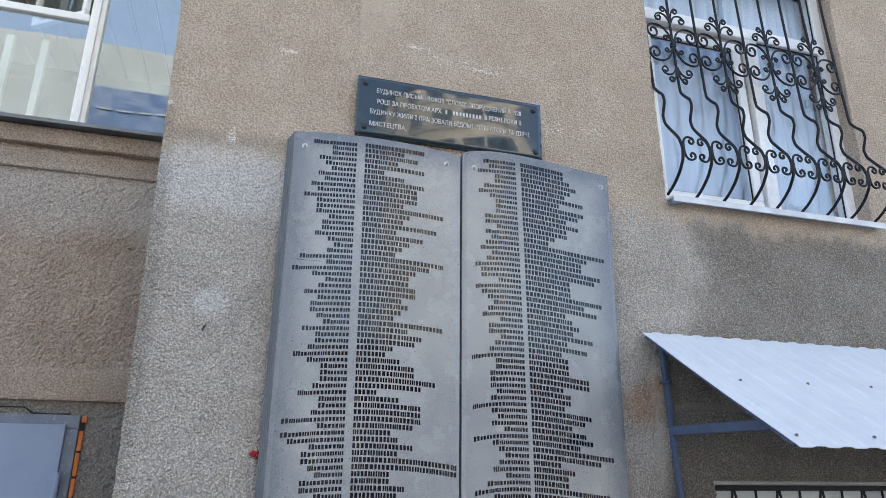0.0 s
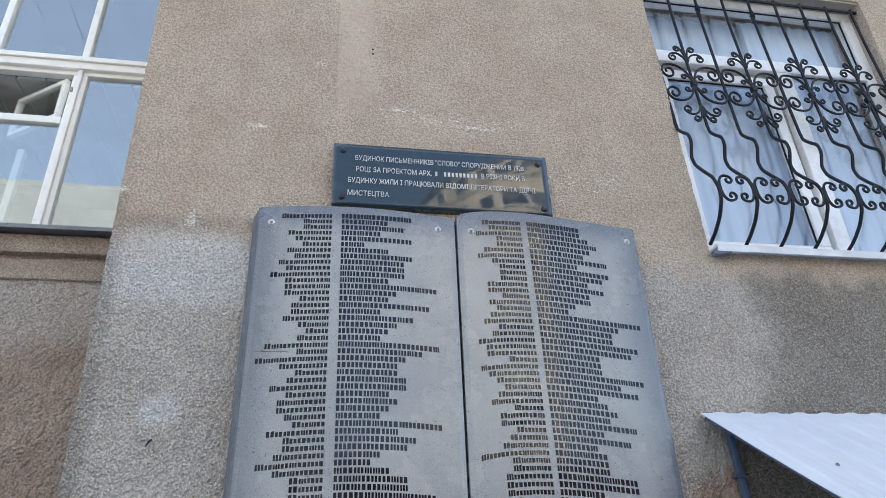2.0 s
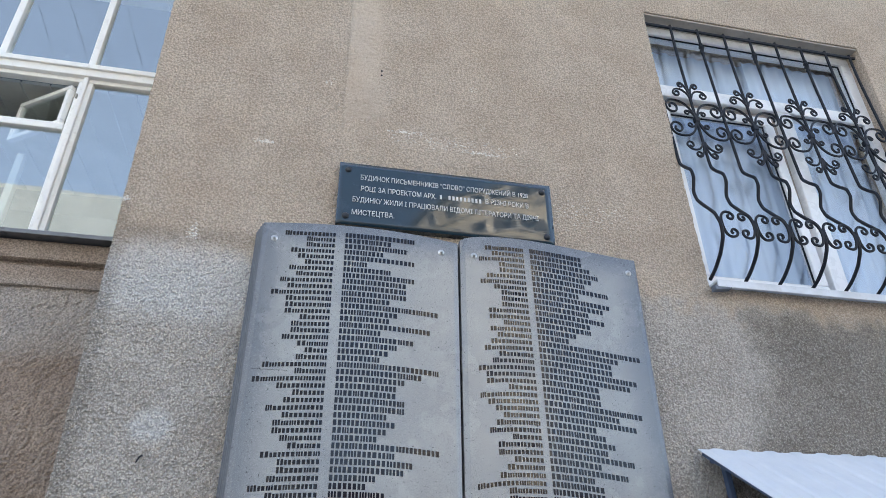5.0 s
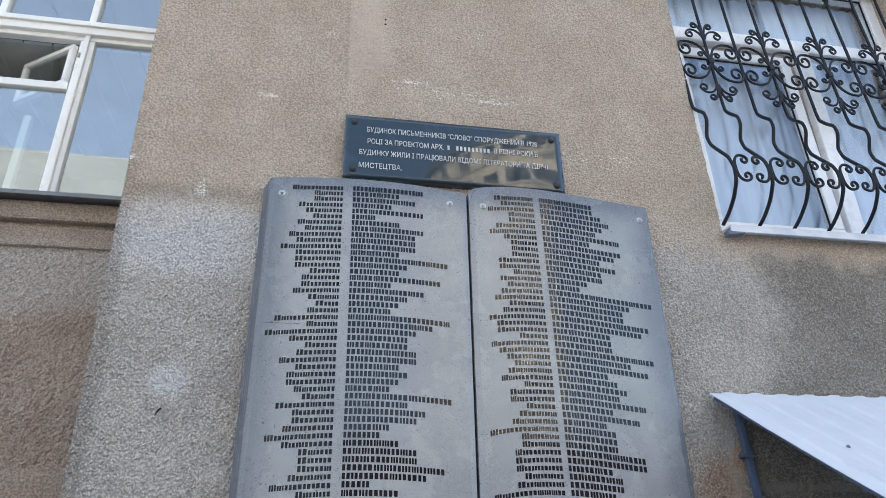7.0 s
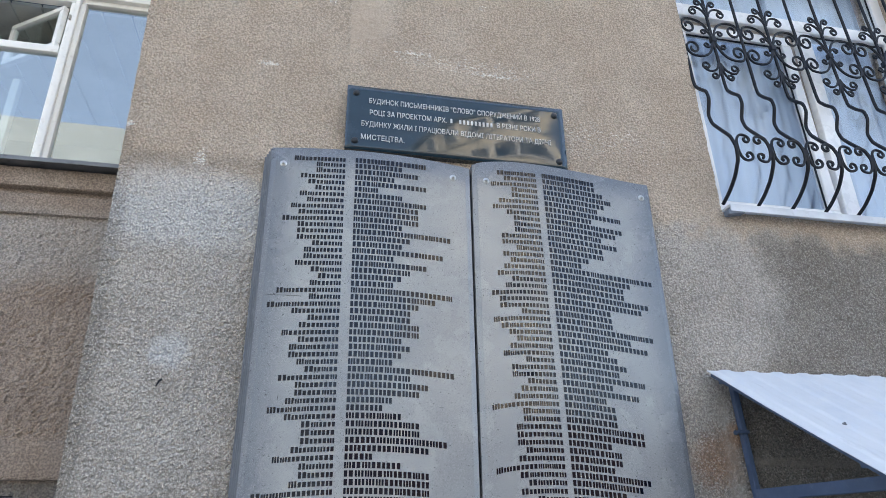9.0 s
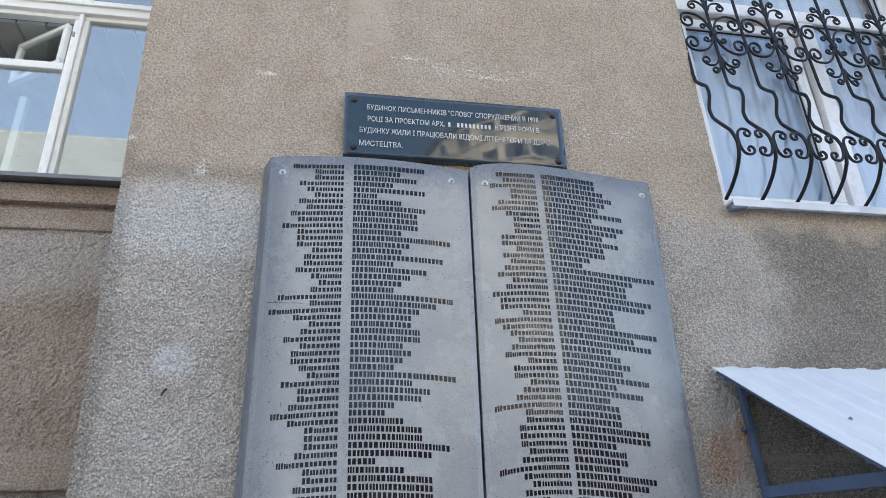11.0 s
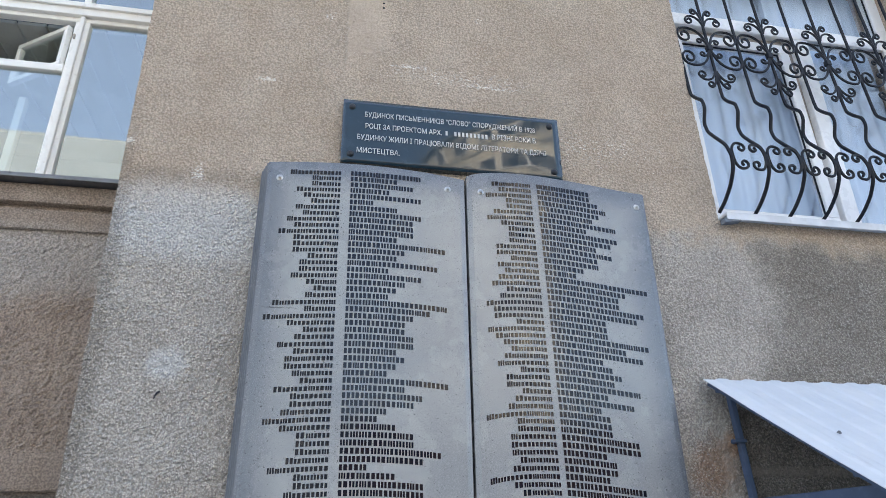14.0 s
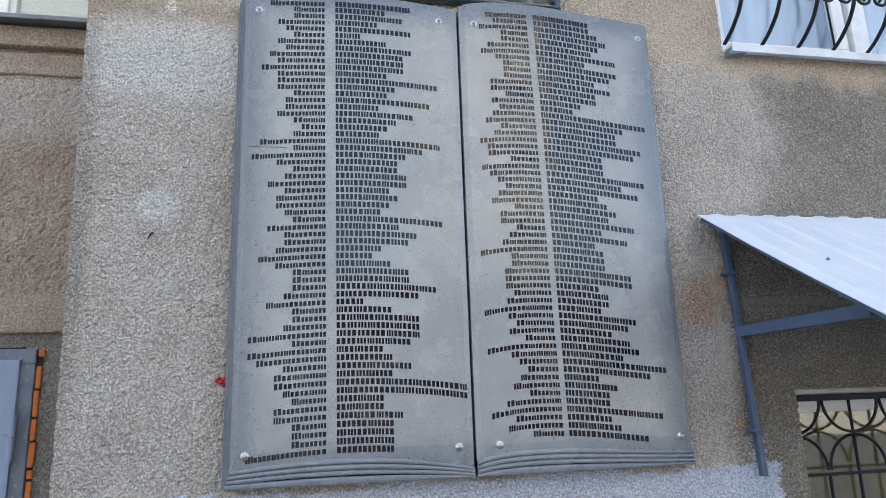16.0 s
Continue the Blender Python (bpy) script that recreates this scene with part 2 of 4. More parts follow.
DOOR_FRAME = plain("grey primed steel frame", (0.15, 0.175, 0.22), 0.55, 0.0, (0.27, 0.28, 0.28), 45, 0.6, 0.8)
BRICK_EDGE = plain("raw orange brick", (0.55, 0.165, 0.045), 0.9, 0.0, (0.38, 0.1, 0.03), 30, 0.6, 0.5)
ROOM = plain("dull room paint", (0.26, 0.30, 0.35), 0.8, 0.0, (0.5, 0.52, 0.5), 4, 0.1, 0.3)
PLANK = plain("cream plank lining", (0.80, 0.78, 0.70), 0.7, 0.0, (0.4, 0.38, 0.3), 8, 0.1, 0.3)
DARK_ROOM = plain("dim cellar paint", (0.42, 0.36, 0.27), 0.85, 0.0, (0.2, 0.17, 0.13), 4, 0.1, 0.4)
GLASS_LOW = glass("dusty cellar glass", 0.14, (0.85, 0.84, 0.78))
GLASS, GLASS_PVC = glass("old window glass", 0.27), glass("double glazing", 0.07, (0.97, 0.98, 0.99))
CLOTH = curtain_cloth()
RED = plain("red sealing wax", (0.5, 0.02, 0.02), 0.4, 0.0, (0.3, 0.01, 0.01), 60, 0.4, 0.4)
# shade of the open rebate, painted as a grey-brown plastic
REBATE = plain("plastic in painted grey-brown shade", (0.40, 0.35, 0.31), 0.6, 0.0, (0.25, 0.21, 0.18), 20, 0.1, 0.5)
REVEAL = plain("rough reveal plaster", (0.50, 0.455, 0.40), 0.9, 0.0, (0.36, 0.32, 0.27), 14, 0.7, 0.6)
PUTTY = plain("pale mortar", (0.5, 0.46, 0.4), 0.9, 0.0, (0.35, 0.3, 0.25), 30, 0.6, 0.5)
SPINE = plain("black joint", (0.012, 0.012, 0.014), 0.8, 0.0, (0.03, 0.03, 0.03), 30)
GROUND_GREY = plain("unseen grey ground", (0.19, 0.187, 0.178), 0.9, 0.0, (0.14, 0.137, 0.13), 3, 0.5, 0.6)
FAR_WALL = plain("cream far facade", (0.80, 0.72, 0.56), 0.85, 0.0, (0.68, 0.61, 0.47), 1.2, 0.2, 0.5)
PALE_WALL = plain("pale grey far facade", (0.145, 0.172, 0.195), 0.85, 0.0, (0.125, 0.15, 0.17), 1.2, 0.2, 0.5)
FAR_GLASS = plain("dark far window", (0.05, 0.06, 0.075), 0.1, 0.0, (0.1, 0.12, 0.14), 0.8, 0.0, 0.4)
BLUE_BALCONY = plain("blue balcony cladding", (0.004, 0.036, 0.11), 0.7, 0.0, (0.004, 0.04, 0.12), 1.5, 0.1, 0.4)
CABLE = plain("black cable", (0.02, 0.02, 0.022), 0.6)


# ---- mesh tools ----
def box(bm, x0, x1, y0, y1, z0, z1, bevel=0.0):
    m = Matrix.Translation(((x0 + x1) / 2, (y0 + y1) / 2, (z0 + z1) / 2)) @ Matrix.Diagonal((abs(x1 - x0), abs(y1 - y0), abs(z1 - z0), 1))
    made = bmesh.ops.create_cube(bm, size=1.0, matrix=m)
    if bevel:
        edges = list({e for v in made["verts"] for e in v.link_edges})
        bmesh.ops.bevel(bm, geom=edges, offset=bevel, segments=2, affect="EDGES", profile=0.6)
    return bm


def tube(bm, points, r, sides=6, flat=1.0):
    """A rod of radius r along points; flat squeezes it along its second axis."""
    points = [Vector(p) for p in points]
    rings = []
    side = None
    for i, p in enumerate(points):
        way = (points[min(i + 1, len(points) - 1)] - points[max(i - 1, 0)]).normalized()
        if side is None:
            side = way.orthogonal().normalized()
        side = (side - way * side.dot(way)).normalized()
        up = way.cross(side)
        rr = r[i] if isinstance(r, (list, tuple)) else r
        rings.append([bm.verts.new(p + rr * (math.cos(a) * side + flat * math.sin(a) * up)) for a in (2 * math.pi * k / sides for k in range(sides))])
    for a, b in zip(rings, rings[1:]):
        for k in range(sides):
            bm.faces.new((a[k], a[(k + 1) % sides], b[(k + 1) % sides], b[k]))
    bm.faces.new(rings[0][::-1])
    bm.faces.new(rings[-1])
    return bm


def dome(bm, x, y, z, r, h, rings=5, sides=12):
    """A round cap of radius r that stands h out of a wall, towards -y."""
    last = None
    for i in range(rings):
        a = i / rings * math.pi / 2
        ring = [bm.verts.new((x + r * math.cos(a) * math.cos(b), y - h * math.sin(a), z + r * math.cos(a) * math.sin(b))) for b in (2 * math.pi * k / sides for k in range(sides))]
        if last:
            for k in range(sides):
                bm.faces.new((last[k], last[(k + 1) % sides], ring[(k + 1) % sides], ring[k]))
        last = ring
    top = bm.verts.new((x, y - h, z))
    for k in range(sides):
        bm.faces.new((last[k], last[(k + 1) % sides], top))
    return bm


def place_of(ob):
    p = Vector((0, 0, 0))
    while ob is not None:
        p += ob.location
        ob = ob.parent
    return p


def part(name, bm, material, parent=None, label="", smooth=False):
    """Links a bmesh, given in world metres, as one mesh object under parent."""
    if parent is not None:
        bm.transform(Matrix.Translation(-place_of(parent)))
    bmesh.ops.recalc_face_normals(bm, faces=bm.faces)
    me = bpy.data.meshes.new(name)
    bm.to_mesh(me)
    bm.free()
    me.materials.append(material)
    if smooth:
        me.shade_smooth()
    ob = new(name, me)
    ob.parent = parent
    if label:
        tagged(ob, label)
    return ob


def thing(name, at, label, category, group=""):
    ob = new(name)
    ob.location = at
    ob.empty_display_size = 0.1
    return tagged(ob, label, category, group)


def structure(name, bm, material, label, category, smooth=False):
    return tagged(part(name, bm, material, smooth=smooth), label, category, kind="structure")


def spread(a, b, step):
    n = max(1, round((b - a) / step))
    return [a + (b - a) * i / n for i in range(n + 1)]


def wall_sheet(xs, zs, y, openings, deep, wavy=0.0, crumb=0.0, seed=0.0, fine=(0, 0, 0, 0)):
    """A wall mesh at y with holes (x0, x1, z0, z1) and their reveals; wavy and crumbly within the field fine."""
    xs, zs = sorted(set(round(v, 4) for v in xs)), sorted(set(round(v, 4) for v in zs))
    nx, nz = len(xs), len(zs)
    gx, gz = np.meshgrid(np.array(xs), np.array(zs), indexing="ij")
    co = np.zeros((nx * nz, 3))
    rub = noise.noise
    for i, (x, z) in enumerate(zip(gx.ravel().tolist(), gz.ravel().tolist())):
        d = wavy * (rub((x * 2.3 + seed, z * 2.3, 0.0)) + 0.6 * rub((x * 9 + seed, z * 9, 4.0)))
        if crumb and fine[0] <= x <= fine[1] and fine[2] <= z <= fine[3]:
            k = crumb * (1.25 if z < 2.85 else 0.8)
            d -= k * (rub((x * 48 + seed, z * 48, 1.0)) + 0.8 * rub((x * 95, z * 95, seed)))
        co[i] = (x, y + d, z)
    mid = lambda v: (np.array(v[:-1]) + np.array(v[1:])) / 2
    cx, cz = np.meshgrid(mid(xs), mid(zs), indexing="ij")
    solid = np.ones(cx.shape, bool)
    for o in openings:
        solid &= ~((o[0] < cx) & (cx < o[1]) & (o[2] < cz) & (cz < o[3]))
    faces = []
    ii, kk = np.nonzero(solid)
    quads = np.stack((ii * nz + kk, (ii + 1) * nz + kk, (ii + 1) * nz + kk + 1, ii * nz + kk + 1), 1)
    faces += quads.tolist()
    verts = co.tolist()

    def flank(run):
        back = len(verts)
        for n in run:
            p = verts[n]
            verts.append([p[0], y + deep, p[2]])
        for j in range(len(run) - 1):
            faces.append([run[j], run[j + 1], back + j + 1, back + j])

    for x0, x1, z0, z1 in list(openings) + [(xs[0], xs[-1], zs[0], zs[-1])]:
        a, b, c, e = (int(np.argmin(np.abs(np.array(xs) - x0))), int(np.argmin(np.abs(np.array(xs) - x1))), int(np.argmin(np.abs(np.array(zs) - z0))), int(np.argmin(np.abs(np.array(zs) - z1))))
        flank([i * nz + c for i in range(a, b + 1)])
        flank([i * nz + e for i in range(a, b + 1)])
        flank([a * nz + k for k in range(c, e + 1)])
        flank([b * nz + k for k in range(c, e + 1)])
    me = bpy.data.meshes.new("wall")
    me.from_pydata(verts, [], faces)
    me.update()
    return me


def wall_thing(name, me, material, label):
    me.materials.append(material)
    ob = new(name, me)
    return tagged(ob, label, "wall", kind="structure")


# ---- the setting ----
CORNER, RECESS = -0.37, 0.47
W2 = (2.09, 3.51, 2.885, 4.65)
W3 = (2.23, 3.62, 0.45, 1.47)
xs = spread(CORNER, 2.09, 0.0075) + spread(2.09, 2.23, 0.0075) + spread(2.23, 3.51, 0.009) + spread(3.51, 3.62, 0.01) + spread(3.62, 4.0, 0.02) + [4.6, 6, 9, 14]
zs = [-0.2, 0.2, 0.45, 0.8, 1.08] + spread(1.08, 1.47, 0.0075) + spread(1.47, 2.885, 0.0075) + spread(2.885, 4.65, 0.0075) + spread(4.65, 4.9, 0.0075) + [5.3, 6, 8, 11, 16]
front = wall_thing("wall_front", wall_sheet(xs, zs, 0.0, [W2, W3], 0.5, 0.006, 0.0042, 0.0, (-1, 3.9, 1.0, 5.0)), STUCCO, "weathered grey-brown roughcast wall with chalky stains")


def ramp(v, lo, hi):
    t = np.clip((v - lo) / (hi - lo), 0.0, 1.0)
    return t * t * (3 - 2 * t)


def blot(x, z, cx, cz, rx, rz, soft=0.6):
    return 1.0 - ramp(np.hypot((x - cx) / rx, (z - cz) / rz), 1.0 - soft, 1.0 + soft)


def stain_wall(ob):
    """Old stains of the front wall: pale lower coat, dark stain field below the window, chalk, rust, smooth patch, lime
    and paint spots; darker below the canopy too.
    """
    flat = np.zeros(len(ob.data.vertices) * 3)
    ob.data.vertices.foreach_get("co", flat)
    x, z = flat[0::3], flat[2::3]
    spots = list(zip(x.tolist(), z.tolist()))
    w = np.array([0.5 * noise.noise((a * 2.6, b * 2.6, 2.0)) + 0.3 * noise.noise((a * 7, b * 7, 9.0)) + 0.25 * noise.noise((a * 22, b * 22, 5.0)) for a, b in spots])
    streak = np.array([noise.noise((a * 11, b * 0.9, 5.0)) for a, b in spots])
    pale = ramp(2.92 - z + 0.22 * w, 0.0, 0.30)
    darkening = ramp(x + 0.16 * w, 1.92, 2.48) * ramp(2.86 - z + 0.07 * w + 0.03 * streak, 0.0, 0.16) * (0.85 + 0.5 * w)
    # wall colour darker below the canopy, from its left edge on
    darkening = np.maximum(darkening, 1.1 * ramp(x + 0.1 * w, 1.90, 2.06) * ramp(2.16 - z, 0.0, 0.12))
    darkening = np.maximum(darkening, 0.12 * ramp(streak, 0.30, 0.75) * ramp(z, 2.95, 3.3))
    darkening = np.maximum(darkening, 0.45 * ramp(2.97 - z, 0.0, 0.06) * ramp(z, 2.80, 2.90) * ramp(0.25 - x, 0.0, 0.1))
    darkening = np.maximum(darkening, 0.55 * blot(x, z, -0.36, 2.2, 0.05, 0.9))
    darkening = np.maximum(darkening, 0.6 * ramp(x, 0.438, 0.442) * ramp(0.449 - x, 0.0, 0.004) * ramp(z + 0.3 * w, 3.4, 3.6))
    darkening -= 0.7 * blot(x, z, 2.11, 2.62, 0.09, 0.30)
    chalk = blot(x, z + 0.05 * w, -0.14, 2.72, 0.34, 0.15, 0.7) + 0.35 * blot(x, z, 0.06, 2.5, 0.12, 0.3)
    chalk = np.maximum(np.maximum(chalk, 1.6 * blot(x, z + 0.03 * w, -0.10, 2.165, 0.055, 0.05, 1.0)), 0.2 * blot(x, z, -0.2, 1.55, 0.25, 0.5))
    rust = 0.9 * blot(x, z + 0.1 * w, 1.88, 1.84, 0.10, 0.11, 0.9) + 0.6 * blot(x, z, 1.985, 1.93, 0.03, 0.05) + 0.6 * blot(x, z, 1.97, 1.36, 0.03, 0.05)
    patch = ramp(x, 0.440, 0.455) * ramp(0.66 - x, 0.0, 0.10) * ramp(z + 0.3 * w, 3.45, 3.65)
    patch = np.maximum(patch, 0.9 * ramp(x, 2.0, 2.06) * ramp(0.022 - np.abs(z - 1.823 - 0.008 * w), 0.0, 0.012) * ramp(2.95 - x, 0.0, 0.3))
    patch = np.maximum(patch, 0.5 * blot(x, z, 3.0, 1.56, 0.012, 0.09, 0.6))
    patch = np.maximum(patch, 0.8 * blot(x, z, 1.95, 1.78, 0.035, 0.26, 0.5))
    lime = ramp(1.245 - z + 0.05 * w, 0.0, 0.05) * ramp(2.14 - x + 0.1 * w, 0.0, 0.08) * 1.9
    lime = np.maximum(np.maximum(lime, 0.66 * blot(x, z, 0.95, 3.51, 0.5, 0.06, 0.7)), np.maximum(0.60 * blot(x, z, 1.5, 3.2, 0.5, 0.15, 0.8), 0.3 * blot(x, z, 1.9, 2.5, 0.15, 0.5, 0.8)))
    for fx, fz, rx, rz in ((0.12, 3.40, 0.06, 0.018), (1.10, 3.475, 0.17, 0.014), (0.74, 3.545, 0.12, 0.016), (-0.36, 3.04, 0.03, 0.02), (0.37, 3.78, 0.024, 0.022), (-0.09, 2.92, 0.03, 0.045), (1.06, 3.86, 0.025, 0.022), (2.04, 1.25, 0.06, 0.12)):
        lime = np.maximum(lime, 0.95 * blot(x, z, fx, fz, rx, rz, 0.8))
    one_ = np.ones(len(x))
    for key, masks in (("stain_a", (pale, np.maximum(darkening, 0.0), chalk)), ("stain_b", (rust, patch, lime))):
        layer = ob.data.attributes.new(key, "FLOAT_COLOR", "POINT")
        layer.data.foreach_set("color", np.stack((*masks, one_), 1).ravel())


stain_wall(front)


def lean_edges(ob):
    """The pier's arris and the window's jamb lean a little, as hand-laid plaster does."""
    for v in ob.data.vertices:
        x, z = v.co.x, v.co.z
        if x < 0.0:
            if x < CORNER + 0.03:
                v.co.x += (1 - (x - CORNER) / 0.03) * (0.002 * noise.noise((z * 13, 1.0, 2.0)) + 0.005 * abs(noise.noise((z * 47, 3.0, 1.0))) + 0.003 * noise.noise((z * 110, 0.0, 4.0)))
            v.co.x += min(x / CORNER, 1.0) * (0.013 * (2.9 - max(min(z, 4.4), 1.4)))
        elif 2.05 < x < 2.095 and 2.9 < z < 4.6:
            v.co.x += ((x - 2.05) / 0.04) * (0.003 * noise.noise((z * 17, 7.0, 2.0)) + 0.002 * noise.noise((z * 70, 3.0, 9.0)))
        if 1.95 < x < 2.2 and 2.7 < z < 4.66:
            v.co.x += (1 - abs(x - 2.09) / 0.14) * 0.028 * min(max((4.3 - z) / 1.35, 0.0), 1.0) * min((z - 2.7) / 0.15, 1.0)


lean_edges(front)
W1 = (-2.6, -0.375, 3.05, 4.9)
xs = [-8, -5, -2.6] + spread(-1.9, -0.375, 0.010) + [-0.36]
zs = [-0.2, 0.6, 1.0] + spread(1.05, 3.05, 0.010) + spread(3.05, 4.9, 0.3) + [6, 9, 16]
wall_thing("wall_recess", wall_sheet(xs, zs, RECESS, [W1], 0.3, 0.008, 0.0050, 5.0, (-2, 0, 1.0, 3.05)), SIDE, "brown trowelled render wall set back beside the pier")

# unseen shell of the house, added to block the sun and darken the inside
bm = bmesh.new()
box(bm, -8, 14, 0.02, 12.2, 16.0, 16.3)
structure("roof", bm, ZINC, "unseen roof slab added over the house to block the sun", "roof")
bm = bmesh.new()
box(bm, -8, 14, 12.0, 12.3, -0.2, 16.0)
structure("wall_back", bm, SIDE, "unseen rear wall added to shut light out of the house", "wall")
for side, x in (("west", -8.3), ("east", 14.0)):
    bm = bmesh.new()
    box(bm, x, x + 0.3, 0.02, 12.3, -0.2, 16.0)
    structure("wall_" + side, bm, SIDE, "unseen side wall added to shut light out of the house", "wall")

# unseen ground, its grey set for how much light bounces up
bm = bmesh.new()
box(bm, -400, 400, -400, 400, -0.4, 0.0)
structure("ground", bm, GROUND_GREY, "unseen grey ground before the house, toned for bounced light", "ground")


def room(name, x0, x1, y0, y1, z0, z1, material):
    bm = bmesh.new()
    t = 0.05
    box(bm, x0, x1, y1, y1 + t, z0, z1)
    box(bm, x0 - t, x0, y0, y1 + t, z0, z1)
    box(bm, x1, x1 + t, y0, y1 + t, z0, z1)
    box(bm, x0 - t, x1 + t, y0, y1 + t, z0 - t, z0 - 0.002)
    box(bm, x0 - t, x1 + t, y0, y1 + t, z1 + 0.002, z1 + t)
    structure(name, bm, material, "pale painted room behind the window", "room")


room("room_upper", -2.7, -0.42, 0.80, 3.6, 2.3, 5.0, ROOM)
room("room_side", 2.0, 3.6, 0.52, 3.2, 2.2, 4.9, ROOM)
room("room_basement", 2.15, 3.7, 0.52, 2.6, 0.2, 1.6, DARK_ROOM)

# mouldings of the recessed wall
for name, z0, z1, out in (("trim_sill_band", 2.955, 3.045, 0.045), ("trim_lower_band", 2.84, 2.935, 0.022)):
    bm = bmesh.new()
    box(bm, -8, CORNER + 0.01, RECESS - out, RECESS + 0.1, z0, z1, 0.012)
    structure(name, bm, SIDE, "stepped brown render band under the window", "moulding")
bm = bmesh.new()
box(bm, -8, CORNER + 0.01, RECESS - 0.03, RECESS + 0.1, 1.785, 1.925, 0.015)
structure("trim_course", bm, SIDE, "worn rendered string course above the metal door", "moulding")


def rect_frame(bm, x0, x1, z0, z1, w, y0, y1, bevel=0.006):
    """Four rails round an opening, butted end to end."""
    box(bm, x0, x1, y0, y1, z1 - w, z1, bevel)
    box(bm, x0, x1, y0, y1, z0, z0 + w, bevel)
    box(bm, x0, x0 + w, y0, y1, z0 + w, z1 - w, bevel)
    box(bm, x1 - w, x1, y0, y1, z0 + w, z1 - w, bevel)
    return bm


def pane(parent, x0, x1, z0, z1, y, material):
    bm = bmesh.new()
    box(bm, x0, x1, y, y + 0.004, z0, z1)
    ob = part("pane", bm, material, parent)
    ob.visible_shadow = False
    return ob


def old_window():
    """Double wooden window with a heavy transom and an opened vent light."""
    w = tagged(thing("window_1", (-1.5, RECESS, 3.05), "old double wooden window with peeling white paint and an open vent", "window"), kind="structure")
    x0, x1, z0, z1 = W1[0], W1[1], 3.075, W1[3]
    for y, skin in ((RECESS - 0.03, True), (RECESS + 0.20, False)):
        bm = bmesh.new()
        rect_frame(bm, x0, x1, z0 - 0.02, z1, 0.03 if skin else 0.05, y, y + 0.06)
        part("window_frame", bm, WOOD_WHITE, w)
        if skin:
            bm = bmesh.new()
            box(bm, x0 + 0.05, x1 - 0.05, y - 0.02, y + 0.06, 3.993, 4.062, 0.006)
            box(bm, x0 + 0.05, x1 - 0.05, y - 0.035, y - 0.02, 4.034, 4.062, 0.004)
            part("transom", bm, WOOD_WHITE, w)
        for mx in (-1.535, -0.842):
            if skin:
                bm = bmesh.new()
                box(bm, mx, mx + 0.022, y - 0.012, y + 0.055, 3.08, 3.993, 0.005)
                part("mullion", bm, WOOD_WHITE, w)
        for mx in (-1.27, -0.85):
            if skin:
                bm = bmesh.new()
                box(bm, mx, mx + 0.035, y, y + 0.05, 4.062, z1 - 0.05, 0.006)
                part("glazing_bar", bm, WOOD_WHITE, w)
    y = RECESS - 0.025
    # casements: hinged frames with their glass
    for a, b, vent in ((-1.512, -0.840, True), (-0.822, -0.405, False), (-2.57, -1.533, False)):
        bm = bmesh.new()
        rect_frame(bm, a, b, 3.068, 3.995, 0.025, y, y + 0.045)
        if vent:
            box(bm, a + 0.027, b - 0.027, y, y + 0.045, 3.665, 3.705, 0.006)
        sash = part("casement", bm, WOOD_WHITE, w)
        if vent:
            pane(sash, a + 0.025, b - 0.025, 3.093, 3.667, y + 0.02, GLASS)
            hinge = Vector((b - 0.05, y + 0.04, 0))
            turn = Matrix.Translation(hinge) @ Matrix.Rotation(radians(-34), 4, "Z") @ Matrix.Translation(-hinge)
            bm = bmesh.new()
            rect_frame(bm, b - 0.40, b - 0.04, 3.712, 3.955, 0.026, y + 0.012, y + 0.042)
            bm.transform(turn)
            leaf = part("vent_light", bm, WOOD_WHITE, w, "vent light standing open inwards")
            bm = bmesh.new()
            box(bm, b - 0.38, b - 0.06, y + 0.025, y + 0.029, 3.732, 3.935)
            bm.transform(turn)
            part("pane", bm, GLASS, leaf).visible_shadow = False
            bm = bmesh.new()
            box(bm, b - 0.018, b - 0.008, y - 0.012, y + 0.002, 3.86, 3.885, 0.003)
            part("catch", bm, PUTTY, w, "small painted catch")
        else:
            pane(sash, a + 0.023, b - 0.023, 3.091, 3.972, y + 0.02, GLASS)
    for a, b in ((-2.55, -1.27), (-1.235, -0.85), (-0.815, -0.42)):
        pane(w, a, b, 4.060, z1 - 0.05, y + 0.02, GLASS)
    # inner sash and folded-back shutter leaf seen through the glass
    for a, b in ((-1.30, -1.262), (-1.135, -1.10)):
        bm = bmesh.new()
        box(bm, a, b, RECESS + 0.21, RECESS + 0.25, 3.12, 3.66, 0.005)
        part("inner_sash", bm, WOOD_WHITE, w)
    # rusty drip sheet
    bm = bmesh.new()
    box(bm, -8, CORNER - 0.005, RECESS - 0.10, RECESS + 0.03, 3.05, 3.062, 0.003)
    box(bm, -8, CORNER - 0.005, RECESS - 0.105, RECESS - 0.095, 3.042, 3.062, 0.002)
    part("window_sill", bm, ZINC, w, "dull grey metal drip sheet")


old_window()

# plank lining seen through the opened vent
lining = tagged(thing("plank_lining", (-1.6, 1.2, 4.01), "cream painted plank soffit inside the upper room", "ceiling lining"), kind="structure")
for i in range(16):
    bm = bmesh.new()
    box(bm, -2.58 + i * 0.14, -2.58 + i * 0.14 + 0.132, 0.56, 1.6, 4.01, 4.03, 0.004)
    part("plank", bm, PLANK, lining)


